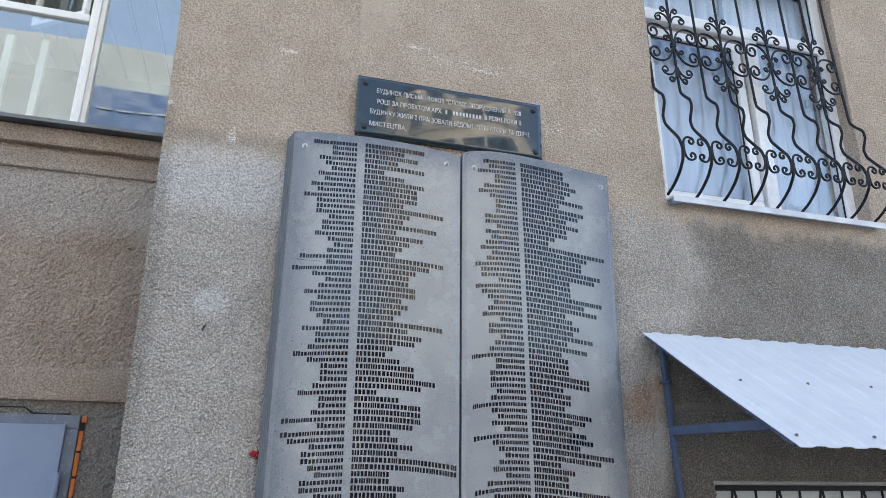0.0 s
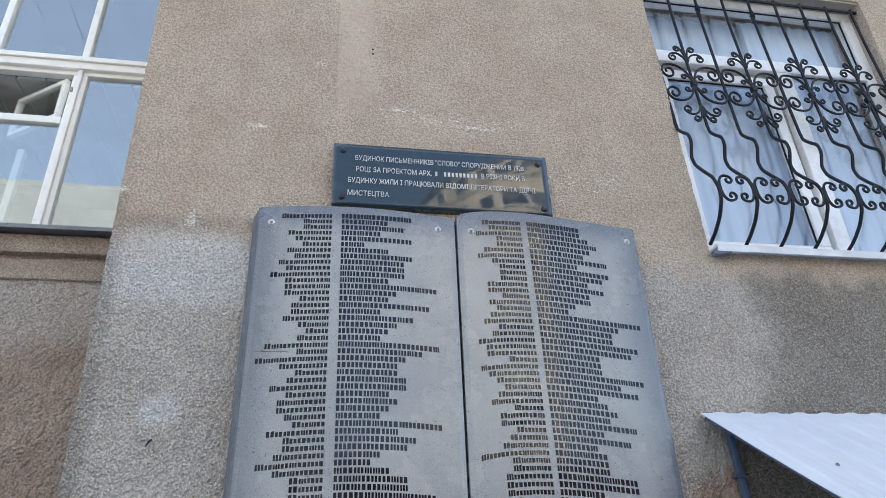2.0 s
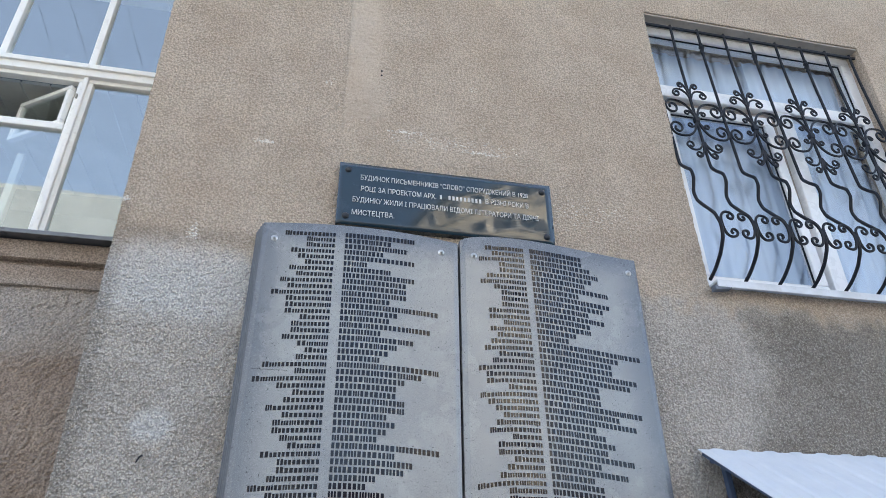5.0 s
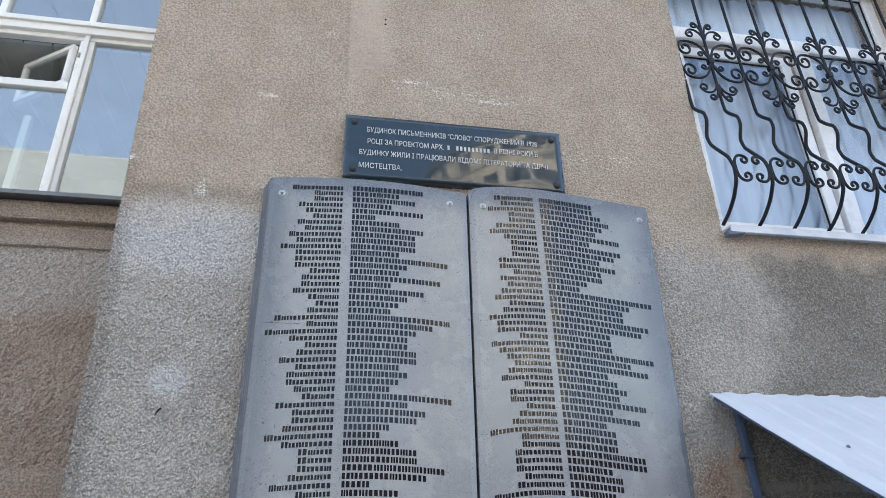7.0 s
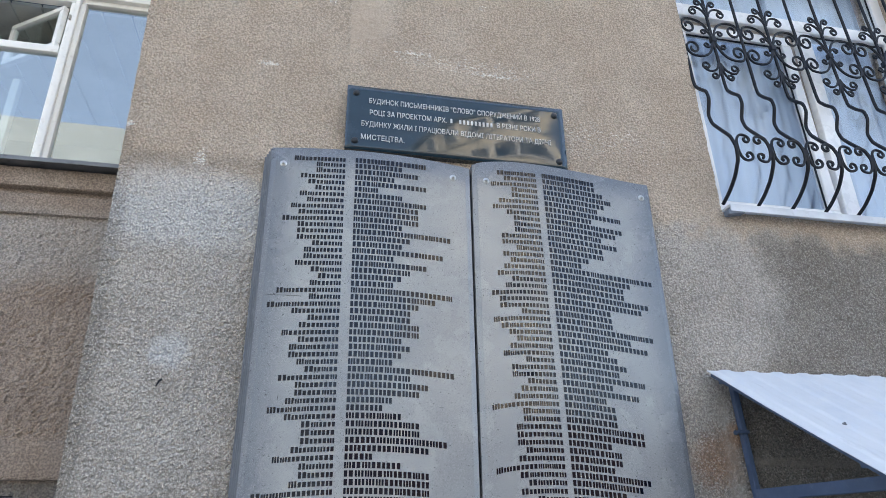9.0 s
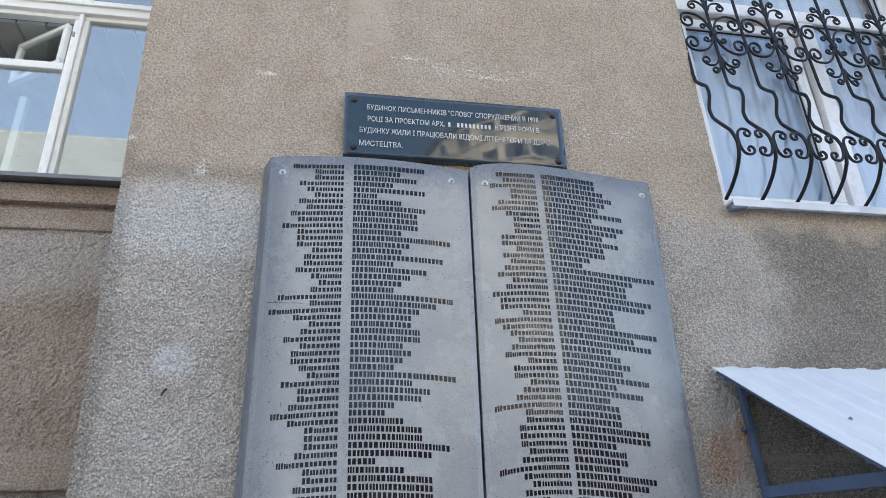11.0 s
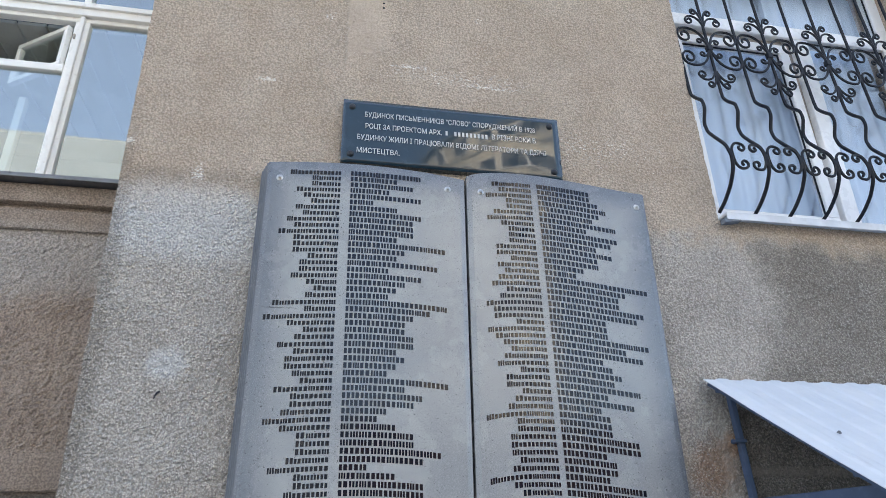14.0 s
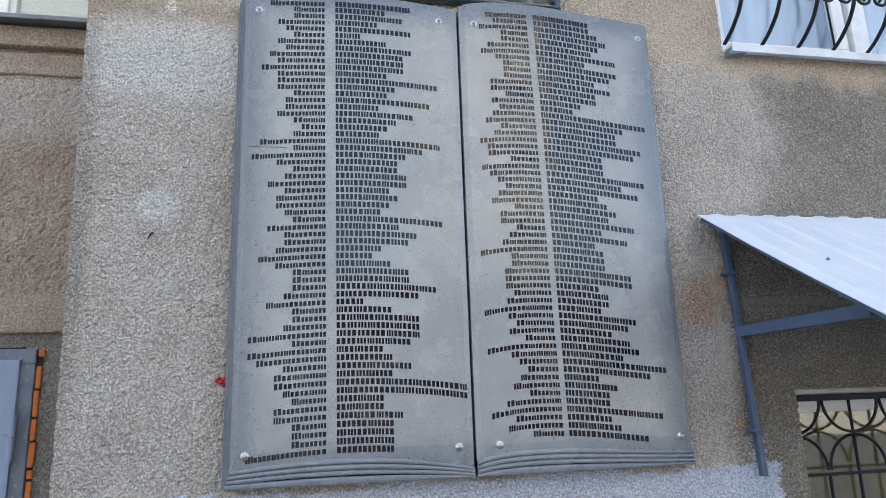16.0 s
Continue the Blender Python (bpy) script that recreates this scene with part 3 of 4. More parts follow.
def plastic_window():
    """White plastic window: wide top light, left sash tipped inwards, right sash shut."""
    w = tagged(thing("window_2", (2.8, 0.15, 2.9), "white plastic window with one sash tipped open behind a grille", "window"), kind="structure")
    x0, x1, z0, z1, y = W2[0] - 0.02, W2[1] + 0.02, W2[2], W2[3] + 0.02, 0.092
    bm = bmesh.new()
    rect_frame(bm, x0, x1, z0 - 0.02, z1, 0.085, y, y + 0.07)
    part("window_frame", bm, PVC, w)
    bm = bmesh.new()
    box(bm, x0 + 0.085, x1 - 0.085, y - 0.006, y + 0.07, 4.105, 4.185, 0.008)
    part("transom", bm, PVC, w)
    bm = bmesh.new()
    box(bm, 2.87, 2.955, y - 0.004, y + 0.07, z0 + 0.065, 4.105, 0.008)
    part("mullion", bm, PVC, w)
    for a, b, c, d in ((x0 + 0.085, x1 - 0.085, 4.185, z1 - 0.085), (2.955, x1 - 0.085, z0 + 0.065, 4.105)):
        bm = bmesh.new()
        rect_frame(bm, a, b, c, d, 0.007, y + 0.015, y + 0.022, 0.001)
        part("glazing_bead", bm, IRON, w, "dark rubber seal")
        pane(w, a + 0.005, b - 0.005, c + 0.005, d - 0.005, y + 0.022, GLASS_PVC)
    # left sash, tipped inwards; shade of the rebate it leaves open is painted grey-brown
    a, b, c, d = x0 + 0.07, 2.832, z0 + 0.05, 4.066
    bm = bmesh.new()
    box(bm, b - 0.01, 2.868, y + 0.034, y + 0.066, c, d + 0.03, 0.003)
    box(bm, a, b - 0.012, y + 0.034, y + 0.066, d - 0.006, d + 0.036, 0.003)
    part("rebate", bm, REBATE, w, "rebate behind the open sash, its shade painted grey-brown")
    hinge = Vector((0, y + 0.06, c))
    turn = Matrix.Translation(hinge) @ Matrix.Rotation(radians(-1.4), 4, "X") @ Matrix.Translation(-hinge)
    bm = bmesh.new()
    rect_frame(bm, a, b, c, d, 0.058, y - 0.012, y + 0.03, 0.008)
    bm.transform(turn)
    sash = part("sash", bm, PVC, w, "sash tipped inwards at the top")
    bm = bmesh.new()
    rect_frame(bm, a + 0.058, b - 0.058, c + 0.058, d - 0.058, 0.007, y + 0.003, y + 0.010, 0.001)
    bm.transform(turn)
    part("glazing_bead", bm, IRON, sash, "dark rubber seal")
    bm = bmesh.new()
    box(bm, a + 0.062, b - 0.062, y + 0.012, y + 0.016, c + 0.062, d - 0.062)
    bm.transform(turn)
    part("pane", bm, GLASS_PVC, sash).visible_shadow = False
    bm = bmesh.new()
    box(bm, 2.122, W2[1] + 0.03, -0.055, 0.12, z0 + 0.002, z0 + 0.014, 0.003)
    box(bm, 2.122, W2[1] + 0.03, -0.058, -0.052, z0 - 0.020, z0 + 0.014, 0.001)
    part("window_sill", bm, SILL_WHITE, w, "white folded sheet sill")
    bm = bmesh.new()
    box(bm, 2.108, 2.19, -0.056, -0.02, z0 - 0.035, z0 - 0.012, 0.004)
    bm.transform(Matrix.Translation((2.12, -0.03, z0 - 0.02)) @ Matrix.Rotation(radians(-9), 4, "Y") @ Matrix.Translation((-2.12, 0.03, -z0 + 0.02)))
    part("sill_end", bm, DOOR_FRAME, w, "bent grey end of the sill")


plastic_window()
bm = bmesh.new()
box(bm, W2[0] + 0.002, W2[1] - 0.002, 0.006, 0.090, W2[3] - 0.014, W2[3] - 0.003, 0.003)
structure("trim_reveal", bm, REVEAL, "pale smooth plaster under the window head", "reveal")


def curtain(x0, x1, z0, z1, y, folds, deep, label, cloth=CLOTH):
    bm = bmesh.new()
    cols, rows = folds * 8, 14
    grid = [[bm.verts.new((x0 + (x1 - x0) * i / cols, y + deep * (math.sin(2 * math.pi * i / 8 + 0.6 * math.sin(k * 0.5)) + 0.4 * math.sin(i * 0.37 + k * 0.2)) * (0.6 + 0.4 * k / rows), z1 + (z0 - z1) * k / rows)) for i in range(cols + 1)] for k in range(rows + 1)]
    for a, b in zip(grid, grid[1:]):
        for i in range(cols):
            bm.faces.new((a[i], a[i + 1], b[i + 1], b[i]))
    ob = part("curtain", bm, cloth, None, smooth=True)
    thick = ob.modifiers.new("thickness", "SOLIDIFY")
    thick.thickness = 0.002
    return tagged(ob, label, "curtain", "net curtains")


curtain(2.04, 2.95, 2.85, 4.88, 0.280, 10, 0.010, "white net curtain hanging in soft folds behind the pane")
curtain(2.88, 3.58, 2.85, 4.88, 0.245, 8, 0.013, "white net curtain drawn beside the mullion")


LACE = plain("beige lace cloth", (0.50, 0.42, 0.30), 0.9, 0.0, (0.20, 0.16, 0.11), 22, 0.5, 0.7)


def basement_window():
    w = tagged(thing("window_3", (2.9, 0.2, 0.5), "low basement window with a white frame behind an iron grille", "window"), kind="structure")
    bm = bmesh.new()
    rect_frame(bm, W3[0] - 0.01, W3[1] + 0.01, W3[2], W3[3] + 0.01, 0.085, 0.12, 0.18)
    part("window_frame", bm, PVC, w)
    bm = bmesh.new()
    box(bm, 2.86, 2.92, 0.12, 0.18, W3[2] + 0.085, W3[3] - 0.075, 0.006)
    part("mullion", bm, PVC, w)
    for a, b in ((2.27, 2.865), (2.915, 3.58)):
        pane(w, a, b, W3[2] + 0.05, W3[3] - 0.06, 0.145, GLASS_LOW)
    bm = bmesh.new()
    box(bm, W3[0] - 0.005, W3[1] + 0.03, -0.012, 0.12, W3[3] - 0.002, W3[3] + 0.016, 0.004)
    part("lintel_strip", bm, PUTTY, w, "pale weathered lintel strip")


basement_window()
curtain(2.18, 3.68, 0.45, 1.56, 0.24, 12, 0.012, "beige lace curtain hanging behind the basement window", LACE)


# ---- the memorial book ----
def arch_left(u):
    return 0.075 * u * (1 - u) - 0.017 * u ** 3


def arch_right(u):
    return 0.15 * u ** 0.7 * (1 - u) ** 1.6


BOOK = (0.178, 0.946, 0.956, 1.735, 1.245, 2.950)
FACE = -0.078


def swell_left(u):
    """How far the left page stands out across its width, rising to the spine."""
    return 0.004 * math.sin(math.pi * min(max(u, 0), 1)) + 0.011 * u


def swell_right(u):
    """The right page falls back from the spine to its fore edge."""
    return 0.004 * math.sin(math.pi * min(max(u, 0), 1)) + 0.012 - 0.027 * u


def page(x0, x1, arch, z0, back, swell):
    """One curved page: bulging face, arched head, slightly rounded rim, plain back."""
    bm = bmesh.new()
    cols, rows = 40, 24
    rim = 0.006
    us = [i / cols for i in range(cols + 1)]
    vs = [k / rows for k in range(rows + 1)]
    grid = []
    for k, v in enumerate(vs):
        line = []
        for i, u in enumerate(us):
            top_z = BOOK[5] + arch(u)
            z = z0 + (top_z - z0) * v
            y = FACE - swell(u)
            if i in (0, cols) or k in (0, rows):
                y += rim
            line.append(bm.verts.new((x0 + (x1 - x0) * u, y, z)))
        grid.append(line)
    for a, b in zip(grid, grid[1:]):
        for i in range(cols):
            bm.faces.new((a[i], a[i + 1], b[i + 1], b[i]))
    rim_edges = [e for e in bm.edges if e.is_boundary]
    for v in (g for g in bmesh.ops.extrude_edge_only(bm, edges=rim_edges)["geom"] if isinstance(g, bmesh.types.BMVert)):
        v.co.y = back
    return bm


book = thing("memorial_book", (0.95, 0.0, 1.245), "grey granite memorial shaped as an open book on the wall", "memorial")
FOOT_L, FOOT_R = 1.300, 1.292
left_page = part("page", page(BOOK[0], BOOK[1], arch_left, FOOT_L - 0.02, -0.02, swell_left), GRANITE, book, "polished grey page with faded dark lettering", smooth=False)
right_page = part("page", page(BOOK[2], BOOK[3], arch_right, FOOT_R - 0.02, -0.02, swell_right), GRANITE, book, "polished grey page with faded dark lettering", smooth=False)

# leaves stepping out at the fore edges and the foot
for i in range(4):
    bm = bmesh.new()
    o = 0.0070 * (i + 1)
    y = -0.066 + 0.012 * i
    box(bm, BOOK[0] - o, BOOK[0] + 0.01, y, -0.006, BOOK[4] + 0.004 * (3 - i), BOOK[5] - 0.006 * i, 0.003)
    part("leaf_edge", bm, GRANITE_EDGE, book)
    bm = bmesh.new()
    o *= 0.8
    y = -0.053 + 0.011 * i
    box(bm, BOOK[3] - 0.01, BOOK[3] + o, y, -0.006, BOOK[4] + 0.004 * (3 - i), BOOK[5] - 0.006 * i, 0.003)
    part("leaf_edge", bm, GRANITE_EDGE, book)


def foot_strip(x0, x1, arch, gain, level, next_level, out, swell):
    """A carved leaf along the foot of a page: a rounded band that arches up and dies into the spine."""
    bm = bmesh.new()
    n = 36
    rows = []
    for i in range(n + 1):
        u = i / n
        x = x0 + (x1 - x0) * u
        low = max(next_level + gain * arch(u) * 0.9, BOOK[4]) if next_level > BOOK[4] else BOOK[4]
        top = max(level + gain * arch(u), low + 0.003)
        ring = [bm.verts.new((x, -0.006, top))]
        for k in range(7):
            a = math.pi * k / 6
            ring.append(bm.verts.new((x, FACE - swell(u) - 0.001 - out * math.sin(a) ** 0.6, (top + low) / 2 + (top - low) / 2 * math.cos(a))))
        ring.append(bm.verts.new((x, -0.006, low)))
        rows.append(ring)
    m = len(rows[0])
    for a, b in zip(rows, rows[1:]):
        for k in range(m):
            bm.faces.new((a[k], b[k], b[(k + 1) % m], a[(k + 1) % m]))
    bm.faces.new(rows[0])
    bm.faces.new(rows[-1][::-1])
    return bm


for i in range(4):
    at, below = 1.300 - 0.0135 * i, (1.300 - 0.0135 * (i + 1) if i < 3 else 0)
    part("leaf_edge", foot_strip(BOOK[0] - 0.004 * i, BOOK[1], arch_left, 1.3 - 0.25 * i, at, below, 0.007, swell_left), GRANITE, book)
    part("leaf_edge", foot_strip(BOOK[2], BOOK[3] + 0.003 * i, arch_right, 0.75 - 0.1 * i, at - 0.006, below - 0.006, 0.007, swell_right), GRANITE, book)
bm = bmesh.new()
box(bm, BOOK[1] - 0.01, BOOK[2] + 0.01, -0.045, -0.006, BOOK[4] + 0.01, BOOK[5] - 0.02)
part("spine_joint", bm, SPINE, book, "narrow black joint between the pages")
for x, z, u in ((0.225, 2.881, 0.05), (0.877, 2.881, 0.92), (1.012, 2.881, 0.07), (1.695, 2.881, 0.94), (0.222, 1.342, 0.05), (0.898, 1.341, 0.94), (1.035, 1.341, 0.1), (1.700, 1.341, 0.95)):
    bm = bmesh.new()
    y = FACE - (swell_left if x < 0.95 else swell_right)(u)
    dome(bm, x, y, z, 0.0135, 0.004, 3, 14)
    dome(bm, x, y - 0.003, z, 0.0075, 0.009, 5, 6)
    part("bolt", bm, BOLT, book, "domed zinc bolt with washer", smooth=True)

bm = bmesh.new()
tube(bm, [(0.206 + 0.011 * i, FACE - swell_left((0.028 + 0.011 * i) / 0.768) - 0.0002, 2.357 + 0.0022 * noise.noise((i * 0.8, 2, 0))) for i in range(12)], 0.0007, 4)
part("crack", bm, SPINE, left_page, "hairline crack in the stone")

# ---- the small plaque ----
plaque = thing("wall_plaque", (0.92, 0.0, 3.0), "blue-black glossy plaque with white lettering above the book", "plaque")
bm = bmesh.new()
PX0, PX1, PZ0, PZ1, PY = 0.450, 1.392, 3.004, 3.312, -0.032
cols, rows = 36, 14
grid = []
for k in range(rows + 1):
    line = []
    for i in range(cols + 1):
        u, v = i / cols, k / rows
        y = PY - 0.0025 * math.sin(math.pi * u) * math.sin(math.pi * v) + 0.0012 * noise.noise((u * 3, v * 2, 7.0))
        line.append(bm.verts.new((PX0 + (PX1 - PX0) * u, y, PZ0 + (PZ1 - PZ0) * v)))
    grid.append(line)
for a, b in zip(grid, grid[1:]):
    for i in range(cols):
        bm.faces.new((a[i], a[i + 1], b[i + 1], b[i]))
for v in (g for g in bmesh.ops.extrude_edge_only(bm, edges=[e for e in bm.edges if e.is_boundary])["geom"] if isinstance(g, bmesh.types.BMVert)):
    v.co.y = 0.004
board = part("board", bm, PLAQUE, plaque)
for e in board.data.polygons:
    e.use_smooth = abs(e.normal.y) > 0.9
for x, z in ((0.487, 3.276), (1.352, 3.272), (1.357, 3.040), (0.489, 3.045)):
    bm = bmesh.new()
    dome(bm, x, PY, z, 0.015, 0.011, 5, 14)
    part("bolt", bm, DARK_BOLT, plaque, "black domed bolt", smooth=True)


# ---- canopy with its bracket ----
def canopy():
    c = thing("door_canopy", (2.9, 0.0, 1.2), "white profiled steel canopy on blue-grey tube brackets", "canopy")
    x0, x1 = 1.893, 4.75
    back, front = Vector((0, -0.02, 2.164)), Vector((0, -0.906, 1.617))
    pitch, high = 0.115, 0.0055
    line, x = [], x0
    while x < x1:
        line += [(x, 0), (x + pitch * 0.42, 0), (x + pitch * 0.55, high), (x + pitch * 0.87, high)]
        x += pitch
    bm = bmesh.new()
    n = (front - back).normalized().cross(Vector((1, 0, 0)))
    n = -n if n.z < 0 else n
    steps = 12
    rows = []
    for k in range(steps + 1):
        p = back.lerp(front, k / steps)
        sag = 0.004 * math.sin(math.pi * k / steps)
        rows.append([bm.verts.new(Vector((px, 0, 0)) + p + n * (h + 0.002 * noise.noise((px * 3, k * 0.4, 0)) - sag)) for px, h in line])
    for a, b in zip(rows, rows[1:]):
        for i in range(len(line) - 1):
            bm.faces.new((a[i], a[i + 1], b[i + 1], b[i]))
    ob = part("sheet", bm, SHEET, c, "white corrugated sheet")
    thick = ob.modifiers.new("thickness", "SOLIDIFY")
    thick.thickness, thick.offset = 0.0025, -1
    for k in (0.5, 0.93):
        for i in range(0, 22):
            if (i + int(k * 10)) % 3 == 0:
                bm = bmesh.new()
                p = back.lerp(front, k) + Vector((x0 + 0.045 + i * pitch, 0, 0)) + n * 0.003
                tube(bm, [p, p + n * 0.003], 0.007, 8)
                tube(bm, [p + n * 0.003, p + n * 0.007], 0.004, 6)
                part("screw", bm, ZINC, c)
    for px in (2.005, 3.4, 4.6):
        bm = bmesh.new()
        box(bm, px - 0.011, px + 0.011, -0.034, -0.008, 1.185, 2.11, 0.004)
        for v in bm.verts:
            v.co.x += (2.11 - v.co.z) * 0.045 - 0.012
        part("post", bm, BLUE_STEEL, c)
        bm = bmesh.new()
        a, b = Vector((px, -0.045, 2.115)), Vector((px, -0.80, 1.652))
        side, w = (b - a).normalized(), 0.016
        up = side.cross(Vector((1, 0, 0))).normalized()
        ring = lambda p: [bm.verts.new(p + Vector((sx * w, 0, 0)) + up * sz * w) for sx, sz in ((-1, -1), (1, -1), (1, 1), (-1, 1))]
        r0, r1 = ring(a), ring(b)
        for k in range(4):
            bm.faces.new((r0[k], r0[(k + 1) % 4], r1[(k + 1) % 4], r1[k]))
        bm.faces.new(r0[::-1])
        bm.faces.new(r1)
        part("rafter", bm, BLUE_STEEL, c)
        bm = bmesh.new()
        box(bm, px - 0.016, px + 0.016, -0.66, -0.045, 1.685, 1.725, 0.004)
        part("strut", bm, BLUE_STEEL, c)
        for z in (1.93, 1.345):
            bm = bmesh.new()
            box(bm, px - 0.030, px + 0.015, -0.042, -0.004, z - 0.006, z + 0.006, 0.003)
            dome(bm, px - 0.024, -0.01, z, 0.010, 0.012, 4, 8)
            bm.transform(Matrix.Translation(((2.11 - z) * 0.045 - 0.012, 0, 0)))
            part("clamp", bm, BLUE_STEEL, c)
    # steel angle along the open side, tucked under the sheet
    bm = bmesh.new()
    a, b = back.lerp(front, 0.02) - n * 0.012 + Vector((x0 + 0.012, 0, 0)), back.lerp(front, 0.965) - n * 0.012 + Vector((x0 + 0.012, 0, 0))
    tube(bm, [a, b], 0.007, 4)
    part("edge_angle", bm, BLUE_STEEL, c)
    for k in (0.06, 0.72, 0.91):
        p = back.lerp(front, k) - n * 0.022
        bm = bmesh.new()
        box(bm, x0 + 0.02, x1, p.y - 0.009, p.y + 0.009, p.z - 0.009, p.z + 0.009, 0.003)
        part("purlin", bm, BLUE_STEEL, c)


canopy()


# ---- metal door in the recessed wall ----
def metal_door():
    d = tagged(thing("door_1", (-1.1, RECESS, 0.0), "light blue-grey steel door in a grey frame", "door"), kind="structure")
    y = RECESS - 0.02
    bm = bmesh.new()
    box(bm, -1.62, -0.592, y, y + 0.08, 1.672, 1.729, 0.006)
    box(bm, -0.656, -0.592, y, y + 0.08, 0.0, 1.672, 0.006)
    box(bm, -1.62, -1.56, y, y + 0.08, 0.0, 1.672, 0.006)
    part("door_frame", bm, DOOR_FRAME, d)
    bm = bmesh.new()
    box(bm, -1.57, -0.640, y - 0.014, y + 0.03, 0.02, 1.688, 0.004)
    part("door_leaf", bm, DOOR_PAINT, d)
    for z in (1.41, 0.45):
        bm = bmesh.new()
        tube(bm, [(-0.636, y - 0.03, z - 0.085), (-0.636, y - 0.03, z)], 0.012, 10)
        tube(bm, [(-0.636, y - 0.03, z + 0.003), (-0.636, y - 0.03, z + 0.085)], 0.0115, 10)
        box(bm, -0.668, -0.636, y - 0.026, y - 0.018, z + 0.01, z + 0.08, 0.002)
        part("hinge", bm, DOOR_PAINT, d)


metal_door()

# raw brick edge laid bare beside the door frame
edge = tagged(thing("trim_brick_edge", (-0.6, RECESS, 0.1), "bare orange brick edge between door frame and render", "brick edge"), kind="structure")
bm = bmesh.new()
box(bm, -0.590, -0.573, RECESS - 0.004, RECESS + 0.05, 0.12, 1.722)
part("joint", bm, SPINE, edge, "dark hollow joints between the bricks")
z = 1.724
for i in range(18):
    high = (0.03, 0.082, 0.094, 0.075, 0.088)[i % 5] if i else 0.026
    lean, w = 0.007 * random.random(), 0.013 + 0.008 * random.random()
    bm = bmesh.new()
    box(bm, -0.591 + lean * 0.5, -0.591 + lean + w, RECESS - 0.012 - 0.004 * random.random(), RECESS + 0.05, z - high, z, 0.004)
    for v in bm.verts:
        v.co.x += 0.0025 * noise.noise((v.co.z * 60, i * 3.1, 0))
        v.co.z += 0.003 * noise.noise((v.co.x * 90, i * 1.7, 5))
    part("brick", bm, BRICK_EDGE, edge)
    z -= high + (0.034 if i == 0 else 0.003 + 0.007 * random.random())

# crack under the string course
bm = bmesh.new()
tube(bm, [(-1.5 + 0.036 * i, RECESS - 0.004, (1.757 if i < 20 else 1.732) + 0.003 * noise.noise((i * 0.7, 0, 0))) for i in range(25)], [0.0025 + 0.0025 * abs(noise.noise((i * 0.9, 3, 0))) + (0.003 if i == 20 else 0.0) for i in range(25)], 5)
structure("trim_crack", bm, SPINE, "jagged black crack in the render under the course", "crack")

# a dab of red beside the book, a nail, and a broken cable end on the wall
bm = bmesh.new()
for dx, dz, r in ((0, 0, 0.009), (0.012, 0.010, 0.008), (-0.012, 0.004, 0.007), (0.010, -0.012, 0.006), (0.016, -0.002, 0.007), (-0.004, 0.013, 0.006)):
    dome(bm, 0.132 + dx, 0.002, 1.572 + dz, r, 0.010, 4, 8)
tagged(part("wax_dab", bm, RED, None, smooth=True), "small crumbling dab of red wax on the wall", "wax dab")
bm = bmesh.new()
tube(bm, [(-0.10, 0.01, 2.075), (-0.106, -0.02, 2.06), (-0.112, -0.028, 2.04)], [0.004, 0.0035, 0.002], 6)
tagged(part("nail", bm, IRON, None), "bent rusty nail stuck in the render", "nail")
for z in (3.902, 3.874):
    bm = bmesh.new()
    dome(bm, 0.61, 0.006, z, 0.006, 0.008, 4, 8)
    tagged(part("plug", bm, IRON, None), "dark dowel plug in the render", "plug", "wall plugs")


# ---- across the street ----
def far_house(x0, x1, y, high, storeys, label, paint, blind=(0, 0), step=3.2, deep=12.0):
    h = thing("apartment_house", ((x0 + x1) / 2, y, 0), label, "house", "houses across the street")
    bm = bmesh.new()
    box(bm, x0, x1, y - deep, y, 0, high)
    part("wall", bm, paint, h)
    bm = bmesh.new()
    box(bm, x0, x1, y - deep, y, high, high + 0.25)
    part("roof", bm, paint, h)
    rise = high / storeys
    n = int((x1 - x0) / step)
    for s in range(storeys):
        for i in range(n):
            cx, z = x0 + (i + 0.5) * (x1 - x0) / n, s * rise + 0.95
            if blind[0] < cx < blind[1] and z > 7:
                continue
            bm = bmesh.new()
            rect_frame(bm, cx - 0.8, cx + 0.8, z, z + 1.7, 0.09, y, y + 0.06)
            win = part("window", bm, WOOD_WHITE, h)
            bm = bmesh.new()
            box(bm, cx - 0.72, cx + 0.72, y + 0.005, y + 0.03, z + 0.08, z + 1.62)
            part("pane", bm, FAR_GLASS, win)
    return h


far_house(-34, -0.4, -24, 18.3, 5, "pale grey rendered house of five storeys, partly windowless", PALE_WALL, (-14, 0))


